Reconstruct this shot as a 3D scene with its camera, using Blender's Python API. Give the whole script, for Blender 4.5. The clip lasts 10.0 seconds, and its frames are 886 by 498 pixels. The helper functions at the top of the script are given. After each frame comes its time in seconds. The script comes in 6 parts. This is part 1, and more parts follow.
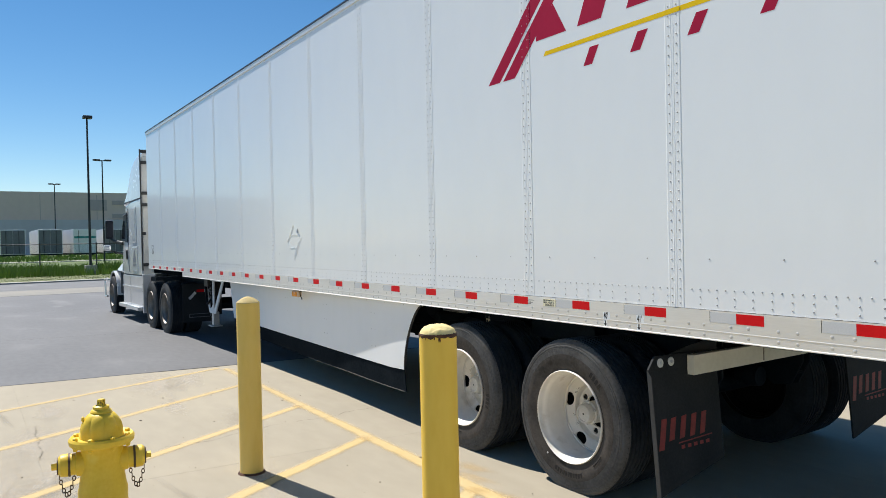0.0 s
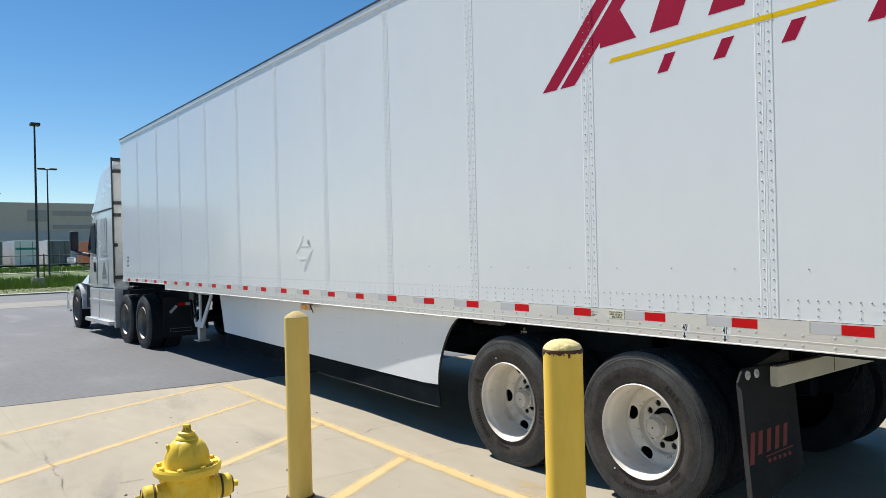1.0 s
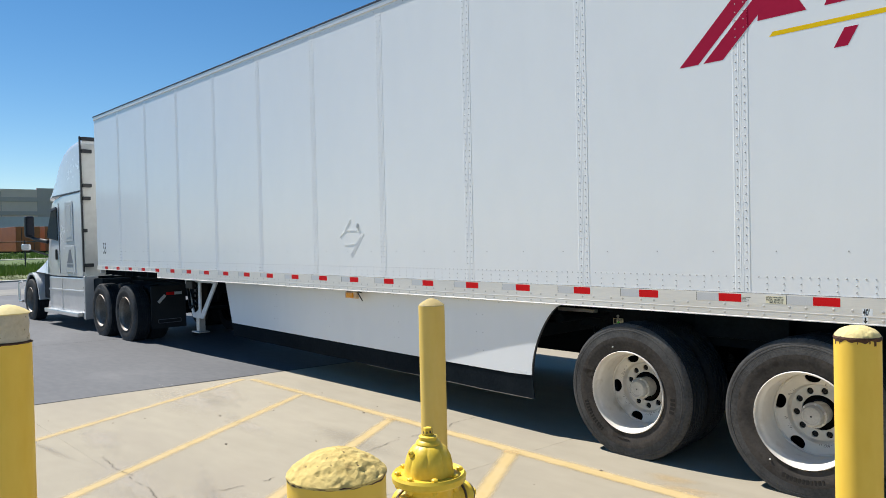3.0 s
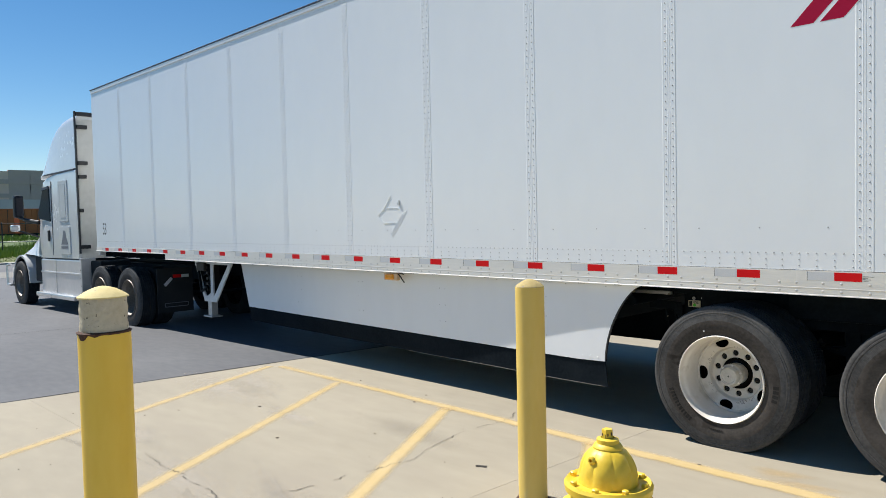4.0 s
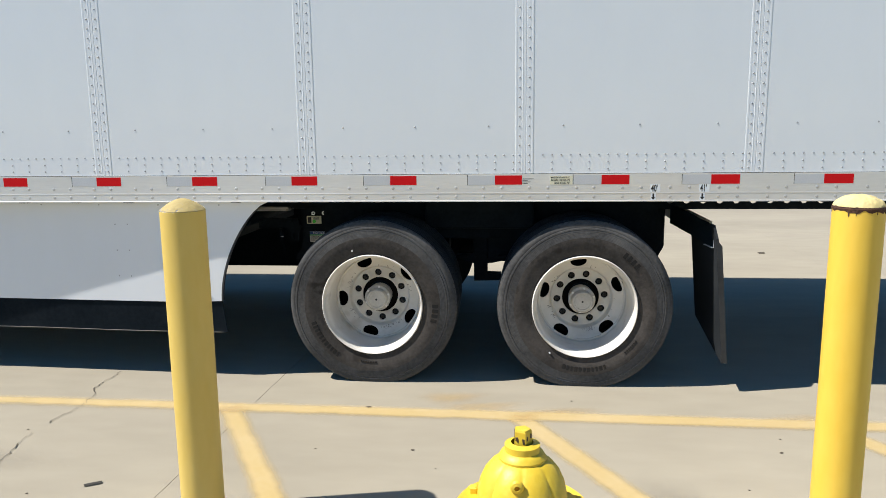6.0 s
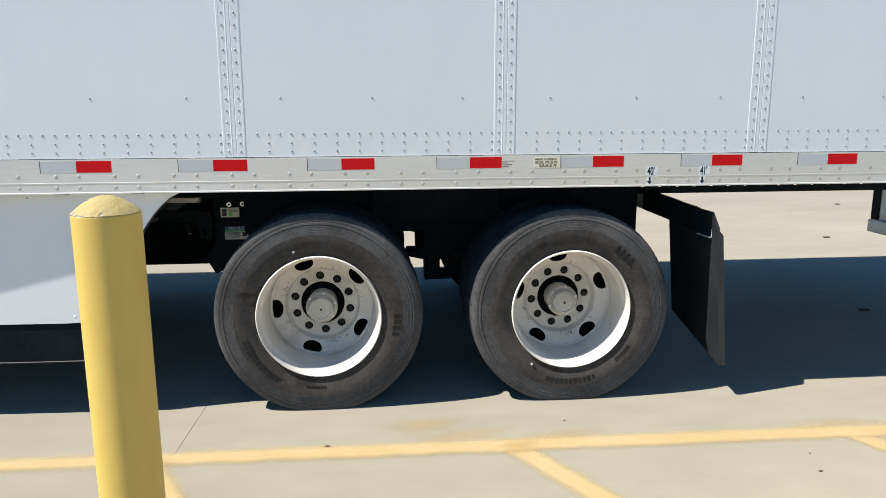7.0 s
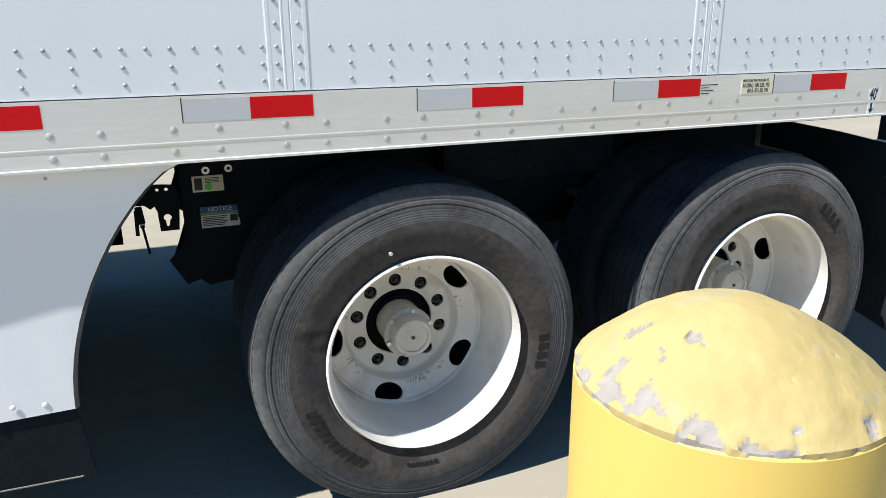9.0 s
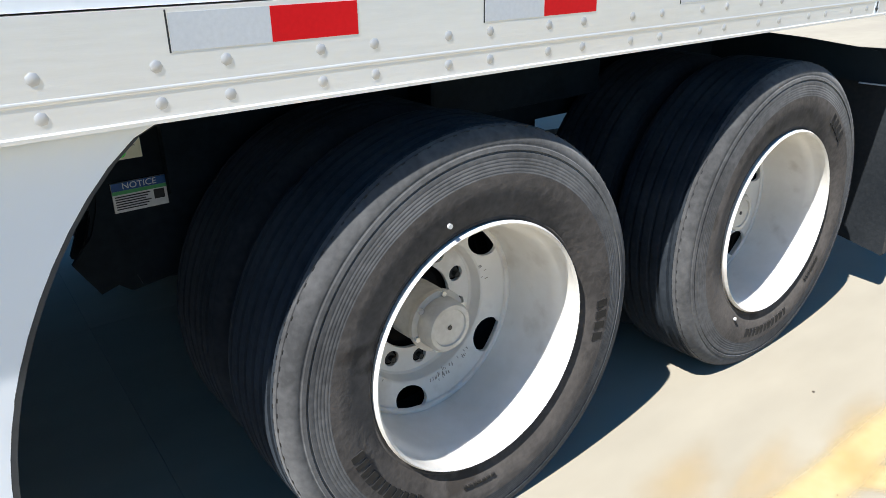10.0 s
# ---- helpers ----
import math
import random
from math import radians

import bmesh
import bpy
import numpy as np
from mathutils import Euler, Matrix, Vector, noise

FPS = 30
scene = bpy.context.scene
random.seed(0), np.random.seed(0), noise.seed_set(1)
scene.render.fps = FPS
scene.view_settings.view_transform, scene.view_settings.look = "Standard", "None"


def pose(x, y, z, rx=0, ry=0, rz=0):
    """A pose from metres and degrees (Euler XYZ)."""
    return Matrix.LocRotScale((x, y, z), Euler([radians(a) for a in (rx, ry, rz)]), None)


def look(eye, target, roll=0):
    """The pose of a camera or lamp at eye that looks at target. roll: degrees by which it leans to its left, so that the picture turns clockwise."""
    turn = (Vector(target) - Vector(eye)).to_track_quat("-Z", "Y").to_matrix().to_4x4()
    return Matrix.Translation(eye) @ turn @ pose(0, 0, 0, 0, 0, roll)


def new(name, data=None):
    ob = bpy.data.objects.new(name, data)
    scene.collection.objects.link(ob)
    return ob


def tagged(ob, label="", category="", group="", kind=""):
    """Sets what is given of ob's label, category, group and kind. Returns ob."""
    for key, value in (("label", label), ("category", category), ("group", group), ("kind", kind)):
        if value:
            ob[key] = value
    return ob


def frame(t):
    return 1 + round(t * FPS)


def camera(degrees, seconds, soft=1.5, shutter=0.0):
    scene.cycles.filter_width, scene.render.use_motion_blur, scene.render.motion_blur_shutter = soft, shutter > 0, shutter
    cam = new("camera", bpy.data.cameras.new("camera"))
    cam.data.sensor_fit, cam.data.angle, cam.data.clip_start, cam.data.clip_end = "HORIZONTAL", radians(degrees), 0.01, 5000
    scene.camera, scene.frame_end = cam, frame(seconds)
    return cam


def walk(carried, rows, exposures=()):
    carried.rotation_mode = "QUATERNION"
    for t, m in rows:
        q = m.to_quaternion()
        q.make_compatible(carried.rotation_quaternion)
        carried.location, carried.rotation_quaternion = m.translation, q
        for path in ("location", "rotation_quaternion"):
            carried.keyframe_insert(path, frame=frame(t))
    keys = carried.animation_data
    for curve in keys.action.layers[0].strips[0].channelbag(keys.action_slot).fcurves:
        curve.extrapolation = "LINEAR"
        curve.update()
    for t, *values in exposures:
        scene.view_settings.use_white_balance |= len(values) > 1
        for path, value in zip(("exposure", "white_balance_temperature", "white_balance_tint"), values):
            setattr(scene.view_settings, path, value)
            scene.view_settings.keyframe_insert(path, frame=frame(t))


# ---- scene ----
cam = camera(62.4, 10.0, soft=0.8)
PATH = [
    (0, (0.069, -3.237, 1.642), (-1.605, -2.143, 1.618), -1.2),
    (0.5, (-0.202, -3.495, 1.639), (-1.842, -2.352, 1.62), -1.4),
    (1, (-0.496, -3.751, 1.663), (-2.092, -2.545, 1.664), -1.4),
    (1.5, (-0.734, -4.018, 1.685), (-2.27, -2.737, 1.699), -1.4),
    (2, (-1.048, -4.201, 1.669), (-2.533, -2.862, 1.678), -1.2),
    (2.5, (-1.357, -4.459, 1.67), (-2.819, -3.094, 1.66), -1.2),
    (3, (-1.679, -4.606, 1.656), (-3.145, -3.246, 1.621), -1.3),
    (3.2, (-1.851, -4.638, 1.654), (-3.322, -3.285, 1.604), -1.4),
    (4.3, (-2.716, -4.819, 1.609), (-4.074, -3.355, 1.5), -1.1),
    (4.5, (-2.87, -4.792, 1.605), (-4.148, -3.258, 1.485), -1.1),
    (5, (-3.227, -4.705, 1.575), (-4.179, -2.954, 1.41), -1.0),
    (5.3, (-3.394, -4.612, 1.565), (-4.088, -2.748, 1.355), -0.8),
    (5.5, (-3.558, -4.49, 1.532), (-4.078, -2.575, 1.283), -0.8),
    (5.8, (-3.716, -4.27, 1.526), (-4.033, -2.318, 1.23), -0.63),
    (6, (-3.866, -4.145, 1.524), (-4.062, -2.183, 1.19), -0.7),
    (6.2, (-3.999, -4.03, 1.519), (-4.103, -2.063, 1.169), -0.5),
    (7.3, (-4.574, -3.185, 1.484), (-4.298, -1.249, 1.064), -0.0),
    (7.5, (-4.668, -3.03, 1.499), (-4.333, -1.11, 1.054), 0.21),
    (7.8, (-4.803, -2.762, 1.455), (-4.394, -0.861, 0.979), 0.2),
    (8, (-4.905, -2.582, 1.462), (-4.459, -0.699, 0.97), 0.30),
    (8.5, (-5.199, -2.21, 1.45), (-4.648, -0.365, 0.907), 0.05),
    (8.7, (-5.275, -2.063, 1.449), (-4.673, -0.241, 0.887), -0.17),
    (9, (-5.369, -1.823, 1.405), (-4.681, -0.037, 0.814), -0.42),
    (9.2, (-5.44, -1.668, 1.389), (-4.672, 0.082, 0.799), -0.62),
    (9.5, (-5.551, -1.43, 1.362), (-4.654, 0.235, 0.711), -0.42),
    (9.7, (-5.624, -1.276, 1.351), (-4.621, 0.313, 0.666), -0.79),
    (10, (-5.66, -1.061, 1.318), (-4.531, 0.402, 0.553), -1.01),
]
EXPOSURES = [(0, 0.55, 6650, 10), (3, 0.53, 6550, 10), (5.5, 0.46, 6500, 10), (6.2, 0.47, 6450, 10), (7.5, 0.57, 6300, 10), (8.5, 0.6, 6150, 10), (9.0, 0.62, 6150, 10), (9.5, 0.76, 6150, 10), (10, 0.88, 6050, 10)]
walk(cam, [(t, look(eye, target, roll)) for t, eye, target, roll in PATH], EXPOSURES)
# ---- light ----
SUN_TO = Vector((-0.68, -0.15, 1.0)).normalized()
sun = new("sun", bpy.data.lights.new("sun", "SUN"))
sun.data.energy, sun.data.angle, sun.data.color = 5.0, radians(0.53), (1.0, 0.965, 0.91)
sun.matrix_world = look((0, 0, 30), Vector((0, 0, 30)) - SUN_TO)
world = bpy.data.worlds.new("sky")
scene.world = world
world.use_nodes = True
wn = world.node_tree.nodes
sky = wn.new("ShaderNodeTexSky")
sky.sky_type, sky.sun_disc = "NISHITA", False
sky.sun_elevation = math.asin(SUN_TO.z)
sky.sun_rotation = math.atan2(SUN_TO.x, SUN_TO.y)
sky.air_density, sky.dust_density, sky.ozone_density = 1.0, 0.0, 2.6
sky.altitude = 900
wn["Background"].inputs["Strength"].default_value = 0.075
deep = wn.new("ShaderNodeHueSaturation")
deep.inputs["Saturation"].default_value = 1.27
deep.inputs["Hue"].default_value = 0.498
world.node_tree.links.new(sky.outputs[0], deep.inputs["Color"])
world.node_tree.links.new(deep.outputs[0], wn["Background"].inputs["Color"])

# ---- materials ----
def material(name, dark, light, rough=0.6, metal=0.0, large=1.5, fine=40.0, bump=0.0, fine_mix=0.35, spots=None, spot_at=0.62,
             spot_scale=4.0, coat=0.0, per_piece=0.0, stretch=(1, 1, 1), rough_var=0.1, world_space=False, spec=0.5, spot_soft=0.05, dusty=0.0):
    """A two-scale surface: broad tone from one noise, grain and relief from another, spots of another colour on top."""
    m = bpy.data.materials.new(name)
    m.use_nodes = True
    nt, nodes = m.node_tree, m.node_tree.nodes
    link = nt.links.new
    bsdf = nodes["Principled BSDF"]
    if world_space:
        where = nodes.new("ShaderNodeNewGeometry").outputs["Position"]
    else:
        where = nodes.new("ShaderNodeTexCoord").outputs["Object"]
    mapping = nodes.new("ShaderNodeMapping")
    mapping.inputs["Scale"].default_value = stretch
    link(where, mapping.inputs["Vector"])

    def tone(scale, detail):
        n = nodes.new("ShaderNodeTexNoise")
        n.inputs["Scale"].default_value, n.inputs["Detail"].default_value = scale, detail
        link(mapping.outputs[0], n.inputs["Vector"])
        return n.outputs["Fac"]

    broad, grain = tone(large, 5), tone(fine, 6)
    both = nodes.new("ShaderNodeMix")
    both.inputs[0].default_value = fine_mix
    link(broad, both.inputs[2])
    link(grain, both.inputs[3])
    ramp = nodes.new("ShaderNodeValToRGB")
    ramp.color_ramp.elements[0].position, ramp.color_ramp.elements[1].position = 0.36, 0.64
    ramp.color_ramp.elements[0].color, ramp.color_ramp.elements[1].color = (*dark, 1), (*light, 1)
    link(both.outputs[0], ramp.inputs[0])
    colour = ramp.outputs[0]
    if spots:
        sp = tone(spot_scale, 8)
        cut = nodes.new("ShaderNodeValToRGB")
        cut.color_ramp.elements[0].position, cut.color_ramp.elements[1].position = spot_at, spot_at + spot_soft
        link(sp, cut.inputs[0])
        mix = nodes.new("ShaderNodeMix")
        mix.data_type = "RGBA"
        link(cut.outputs[0], mix.inputs[0])
        link(colour, mix.inputs[6])
        mix.inputs[7].default_value = (*spots, 1)
        colour = mix.outputs[2]
    if per_piece:
        info = nodes.new("ShaderNodeObjectInfo")
        scale = nodes.new("ShaderNodeMapRange")
        scale.inputs["To Min"].default_value, scale.inputs["To Max"].default_value = 1 - per_piece, 1 + per_piece
        link(info.outputs["Random"], scale.inputs["Value"])
        hsv = nodes.new("ShaderNodeHueSaturation")
        link(scale.outputs[0], hsv.inputs["Value"])
        link(colour, hsv.inputs["Color"])
        colour = hsv.outputs[0]
    link(colour, bsdf.inputs["Base Color"])
    rr = nodes.new("ShaderNodeMapRange")
    rr.inputs["To Min"].default_value, rr.inputs["To Max"].default_value = max(rough - rough_var, 0.02), min(rough + rough_var, 1)
    link(both.outputs[0], rr.inputs["Value"])
    link(rr.outputs[0], bsdf.inputs["Roughness"])
    bsdf.inputs["Diffuse Roughness"].default_value = dusty
    bsdf.inputs["Metallic"].default_value = metal
    bsdf.inputs["Coat Weight"].default_value = coat
    bsdf.inputs["Coat Roughness"].default_value = 0.08
    bsdf.inputs["Specular IOR Level"].default_value = spec
    if bump:
        b = nodes.new("ShaderNodeBump")
        b.inputs["Strength"].default_value, b.inputs["Distance"].default_value = bump, 0.01
        link(grain, b.inputs["Height"])
        link(b.outputs[0], bsdf.inputs["Normal"])
    return m


def worn_edges(m, start, full, most):
    """Lets what lies below show through at the rim of a mark and where it has worn off; 'inside' runs from 0 at its rim to 1."""
    nt, nodes = m.node_tree, m.node_tree.nodes
    link = nt.links.new
    inside = nodes.new("ShaderNodeAttribute")
    inside.attribute_name = "inside"
    place = nodes.new("ShaderNodeNewGeometry")
    wear = nodes.new("ShaderNodeTexNoise")
    wear.inputs["Scale"].default_value, wear.inputs["Detail"].default_value = 7.0, 8
    wear.inputs["Roughness"].default_value = 0.62
    link(place.outputs["Position"], wear.inputs["Vector"])
    half = nodes.new("ShaderNodeMath")
    half.operation = "MULTIPLY"
    half.inputs[1].default_value = 0.34
    link(wear.outputs["Fac"], half.inputs[0])
    both = nodes.new("ShaderNodeMath")
    both.operation = "MULTIPLY_ADD"
    both.inputs[1].default_value = 0.8
    link(inside.outputs["Fac"], both.inputs[0])
    link(half.outputs[0], both.inputs[2])
    cover = nodes.new("ShaderNodeMapRange")
    cover.interpolation_type = "SMOOTHSTEP"
    cover.inputs["From Min"].default_value, cover.inputs["From Max"].default_value = start, full
    cover.inputs["To Max"].default_value = most
    link(both.outputs[0], cover.inputs["Value"])
    link(cover.outputs[0], nodes["Principled BSDF"].inputs["Alpha"])


M_PANEL = material("trailer_white_paint", (0.815, 0.845, 0.865), (0.85, 0.878, 0.895), 0.3, large=0.5, fine=6, coat=0.45, stretch=(1, 1, 0.4), rough_var=0.05)
M_ROOF = material("weathered_roof_sheet", (0.5, 0.5, 0.49), (0.6, 0.6, 0.58), 0.5, 0.2, large=0.8, fine=8, stretch=(1, 0.3, 1))
M_BEAM = material("cream_painted_steel", (0.68, 0.65, 0.54), (0.78, 0.75, 0.64), 0.6, large=3, fine=30, spots=(0.4, 0.36, 0.28), spot_at=0.68, spot_scale=9)
M_SPLICE = material("splice_white_paint", (0.815, 0.845, 0.865), (0.85, 0.878, 0.895), 0.32, fine=60)
M_RAIL = material("mill_aluminium", (0.76, 0.735, 0.695), (0.855, 0.83, 0.785), 0.38, 0.4, large=2.0, fine=30, stretch=(0.35, 1, 3), bump=0.05)
M_RAILRIVET = material("aluminium_rivet", (0.56, 0.54, 0.51), (0.66, 0.64, 0.61), 0.5, 0.5, fine=60)
M_SKIRT = material("skirt_white_fibreglass", (0.8, 0.825, 0.845), (0.84, 0.862, 0.88), 0.62, large=0.5, fine=6, stretch=(1, 1, 0.4), rough_var=0.05, spec=0.3)
M_EDGE = material("worn_black_edging", (0.02, 0.022, 0.024), (0.045, 0.047, 0.049), 0.65, large=4, fine=50)
M_RIVET = material("grey_rivet", (0.33, 0.345, 0.36), (0.45, 0.46, 0.475), 0.5, 0.2)
M_ALU = material("bright_aluminium", (0.6, 0.6, 0.6), (0.78, 0.78, 0.77), 0.3, 0.9)
M_GALV = material("galvanised_steel", (0.42, 0.43, 0.44), (0.62, 0.62, 0.61), 0.45, 0.6, large=6, fine=50, spots=(0.3, 0.27, 0.24), spot_at=0.68, spot_scale=14)
M_GEAR = material("zinc_grey_gear_steel", (0.56, 0.58, 0.6), (0.7, 0.715, 0.73), 0.5, 0.3, large=6, fine=50, spots=(0.42, 0.41, 0.4), spot_at=0.7, spot_scale=14)
M_RED = material("red_reflective_tape", (0.6, 0.005, 0.008), (0.7, 0.008, 0.011), 0.5, spec=0.15, fine=120)
M_SILVER = material("silver_reflective_tape", (0.58, 0.59, 0.61), (0.69, 0.7, 0.72), 0.35, 0.2, fine=140)
M_CRIMSON = material("crimson_vinyl", (0.36, 0.005, 0.04), (0.41, 0.007, 0.048), 0.5, spec=0.12, fine=30)
M_GOLD = material("gold_vinyl", (0.8, 0.52, 0.004), (0.87, 0.58, 0.006), 0.5, spec=0.12, fine=30)
M_DARKTRIM = material("dark_trim", (0.035, 0.037, 0.05), (0.06, 0.062, 0.08), 0.5)
# Blue-grey of the roof edge is the shadow along it, put into the colour.
M_ROOFEDGE = material("roof_edge_shade_blue", (0.06, 0.068, 0.1), (0.1, 0.11, 0.15), 0.5)
M_HANGER = material("black_sheet_steel", (0.006, 0.012, 0.016), (0.012, 0.02, 0.026), 0.5, spec=0.3, large=3, fine=40)
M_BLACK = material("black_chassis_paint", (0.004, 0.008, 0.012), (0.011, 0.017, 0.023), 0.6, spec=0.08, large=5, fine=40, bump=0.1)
M_DECK = material("hardwood_floor", (0.2, 0.15, 0.1), (0.32, 0.25, 0.17), 0.7, large=2, fine=30, stretch=(0.1, 4, 1))
M_RUBBER_FLAP = material("black_rubber", (0.016, 0.019, 0.022), (0.032, 0.035, 0.038), 0.7, spec=0.12, large=3, fine=70, bump=0.15)
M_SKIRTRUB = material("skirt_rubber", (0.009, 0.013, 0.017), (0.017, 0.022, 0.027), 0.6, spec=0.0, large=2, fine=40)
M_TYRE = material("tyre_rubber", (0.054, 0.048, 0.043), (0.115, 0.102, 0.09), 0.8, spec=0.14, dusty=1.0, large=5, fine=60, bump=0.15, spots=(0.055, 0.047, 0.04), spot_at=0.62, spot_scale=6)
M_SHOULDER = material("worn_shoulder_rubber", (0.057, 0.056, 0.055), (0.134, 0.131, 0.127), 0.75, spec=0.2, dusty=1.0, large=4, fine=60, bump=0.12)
# Blue-black tread colour holds the shade it lies in.
M_SHADED_TREAD = material("shaded_tread_rubber", (0.014, 0.018, 0.023), (0.034, 0.04, 0.047), 0.75, spec=0.15, dusty=1.0, large=6, fine=60, bump=0.2)
M_WHEEL = material("white_wheel_paint", (0.68, 0.64, 0.57), (0.78, 0.745, 0.685), 0.5, large=5, fine=30, spots=(0.5, 0.44, 0.36), spot_at=0.58, spot_scale=9, spot_soft=0.22, fine_mix=0.25)
M_HUB = material("grey_hub_metal", (0.42, 0.4, 0.36), (0.58, 0.56, 0.51), 0.55, 0.15, large=12, fine=60)
M_DULLALU = material("dull_aluminium_wheel", (0.2, 0.18, 0.16), (0.36, 0.33, 0.29), 0.5, 0.45, large=5, fine=40)
M_NUT = material("dark_steel_nut", (0.014, 0.014, 0.013), (0.04, 0.038, 0.036), 0.5, 0.6)
M_GRIME_AND_HEM = material("wheel_grime_and_lit_hem", (0.2, 0.18, 0.15), (0.34, 0.31, 0.27), 0.8)
# Near-black drum and inner rims: the shade in and behind wheels is painted in.
M_HOLE = material("shaded_drum_and_rim", (0.003, 0.003, 0.003), (0.009, 0.007, 0.006), 0.8, spec=0.1)
M_YELLOW = material("bollard_yellow_paint", (0.78, 0.495, 0.05), (0.85, 0.58, 0.085), 0.5, large=2.5, fine=24, bump=0.05, stretch=(1, 1, 0.3), spots=(0.72, 0.56, 0.18), spot_at=0.64, spot_scale=5)
M_YELLOW_PALE = material("chalky_bollard_paint", (0.69, 0.48, 0.1), (0.75, 0.545, 0.15), 0.55, large=2.5, fine=24, bump=0.05, stretch=(1, 1, 0.3), spots=(0.68, 0.55, 0.22), spot_at=0.64, spot_scale=5)
M_CAP_PLAIN = material("chalky_yellow_cap", (0.66, 0.53, 0.22), (0.73, 0.61, 0.3), 0.8, large=9, fine=50, bump=0.25, spots=(0.46, 0.38, 0.24), spot_at=0.66, spot_scale=40)
M_CAP_YELLOW = material("flaking_yellow_cap", (0.43, 0.325, 0.12), (0.5, 0.39, 0.165), 0.8, large=9, fine=50, bump=0.25, spots=(0.43, 0.35, 0.18), spot_at=0.62, spot_scale=40)
M_CAP_CHIP = material("bare_cap_concrete", (0.3, 0.265, 0.225), (0.38, 0.34, 0.3), 0.85, large=30, fine=120, bump=0.3)
M_CAP_ROUGH = material("blistered_yellow_cap", (0.52, 0.375, 0.11), (0.62, 0.475, 0.17), 0.85, large=16, fine=70, bump=0.5, spots=(0.42, 0.29, 0.09), spot_at=0.58, spot_scale=42, spot_soft=0.1)
M_CAP_PIT = material("dark_cap_pits", (0.1, 0.07, 0.03), (0.24, 0.17, 0.07), 0.9, large=30, fine=120)
M_BARE = material("bare_concrete_core", (0.44, 0.385, 0.28), (0.58, 0.52, 0.4), 0.85, large=7, fine=60, bump=0.7, spots=(0.1, 0.09, 0.07), spot_at=0.66, spot_scale=55, spot_soft=0.03)
M_RUST = material("rust", (0.035, 0.014, 0.008), (0.1, 0.042, 0.02), 0.85, large=30, fine=120, bump=0.5)
M_HYDRANT = material("hydrant_yellow_enamel", (0.7, 0.465, 0.022), (0.79, 0.565, 0.055), 0.45, large=7, fine=60, bump=0.1, spots=(0.76, 0.6, 0.1), spot_at=0.62, spot_scale=9, spot_soft=0.2)
M_CHAIN = material("brown_chain", (0.07, 0.045, 0.03), (0.16, 0.11, 0.07), 0.6, 0.5)
M_CONCRETE = material("broom_concrete", (0.31, 0.273, 0.205), (0.385, 0.341, 0.258), 0.85, large=0.4, fine=5, bump=0.06, world_space=True, spots=(0.31, 0.268, 0.208), spot_at=0.54, spot_scale=0.7, spot_soft=0.3, dusty=0.2, per_piece=0.03, fine_mix=0.3, stretch=(0.6, 1.5, 1))
M_ASPHALT = material("sealed_asphalt", (0.055, 0.059, 0.067), (0.105, 0.109, 0.117), 0.7, large=0.35, fine=9, bump=0.08, world_space=True, spots=(0.135, 0.137, 0.142), spot_at=0.58, spot_scale=0.7, spot_soft=0.2, stretch=(0.6, 1.4, 1))
M_STRIP = material("pale_gutter_concrete", (0.17, 0.165, 0.15), (0.24, 0.23, 0.2), 0.85, large=0.5, fine=10, world_space=True)
M_LINE = material("worn_yellow_line", (0.6, 0.44, 0.18), (0.64, 0.49, 0.25), 0.8, large=2.5, fine=30, world_space=True)
worn_edges(M_LINE, 0.2, 0.8, 0.74)
M_CRACK = material("crack_filler", (0.02, 0.018, 0.015), (0.05, 0.045, 0.037), 0.9, world_space=True)
M_JOINT = material("dark_open_joint", (0.012, 0.011, 0.01), (0.03, 0.028, 0.025), 0.9, world_space=True)
M_STAIN = material("rust_stain", (0.55, 0.37, 0.14), (0.58, 0.43, 0.22), 0.85, large=4, world_space=True)
worn_edges(M_STAIN, 0.2, 1.0, 0.36)
M_PALE = material("pale_worn_concrete", (0.44, 0.4, 0.335), (0.5, 0.455, 0.385), 0.85, large=3, world_space=True)
worn_edges(M_PALE, 0.18, 1.0, 0.45)
M_DIRT = material("grey_ground_stain", (0.2, 0.18, 0.15), (0.26, 0.235, 0.195), 0.85, large=4, world_space=True)
worn_edges(M_DIRT, 0.2, 1.0, 0.22)
M_KERB = material("kerb_concrete", (0.3, 0.28, 0.24), (0.42, 0.4, 0.35), 0.85, large=1.5, fine=20, world_space=True)
M_GROUND = material("meadow_ground", (0.05, 0.085, 0.018), (0.11, 0.16, 0.04), 0.9, large=0.25, fine=4, bump=0.3, world_space=True)
M_GRASS = material("tall_grass", (0.115, 0.19, 0.018), (0.24, 0.33, 0.05), 0.7, large=0.5, fine=5, world_space=True)
M_MOWN = material("mown_grass", (0.1, 0.125, 0.03), (0.145, 0.165, 0.045), 0.8, large=0.5, fine=9, world_space=True)
M_PATH = material("pale_path", (0.45, 0.43, 0.36), (0.55, 0.52, 0.45), 0.85, world_space=True)
M_POLE = material("dark_bronze_pole", (0.02, 0.022, 0.026), (0.04, 0.042, 0.046), 0.5, 0.3)
M_TILT = material("tilt_up_wall", (0.68, 0.53, 0.5), (0.74, 0.585, 0.55), 0.85, large=0.06, fine=0.8, world_space=True)
M_TILT_DARK = material("tilt_up_band", (0.45, 0.37, 0.38), (0.5, 0.415, 0.425), 0.85, large=0.1, fine=0.8, world_space=True)
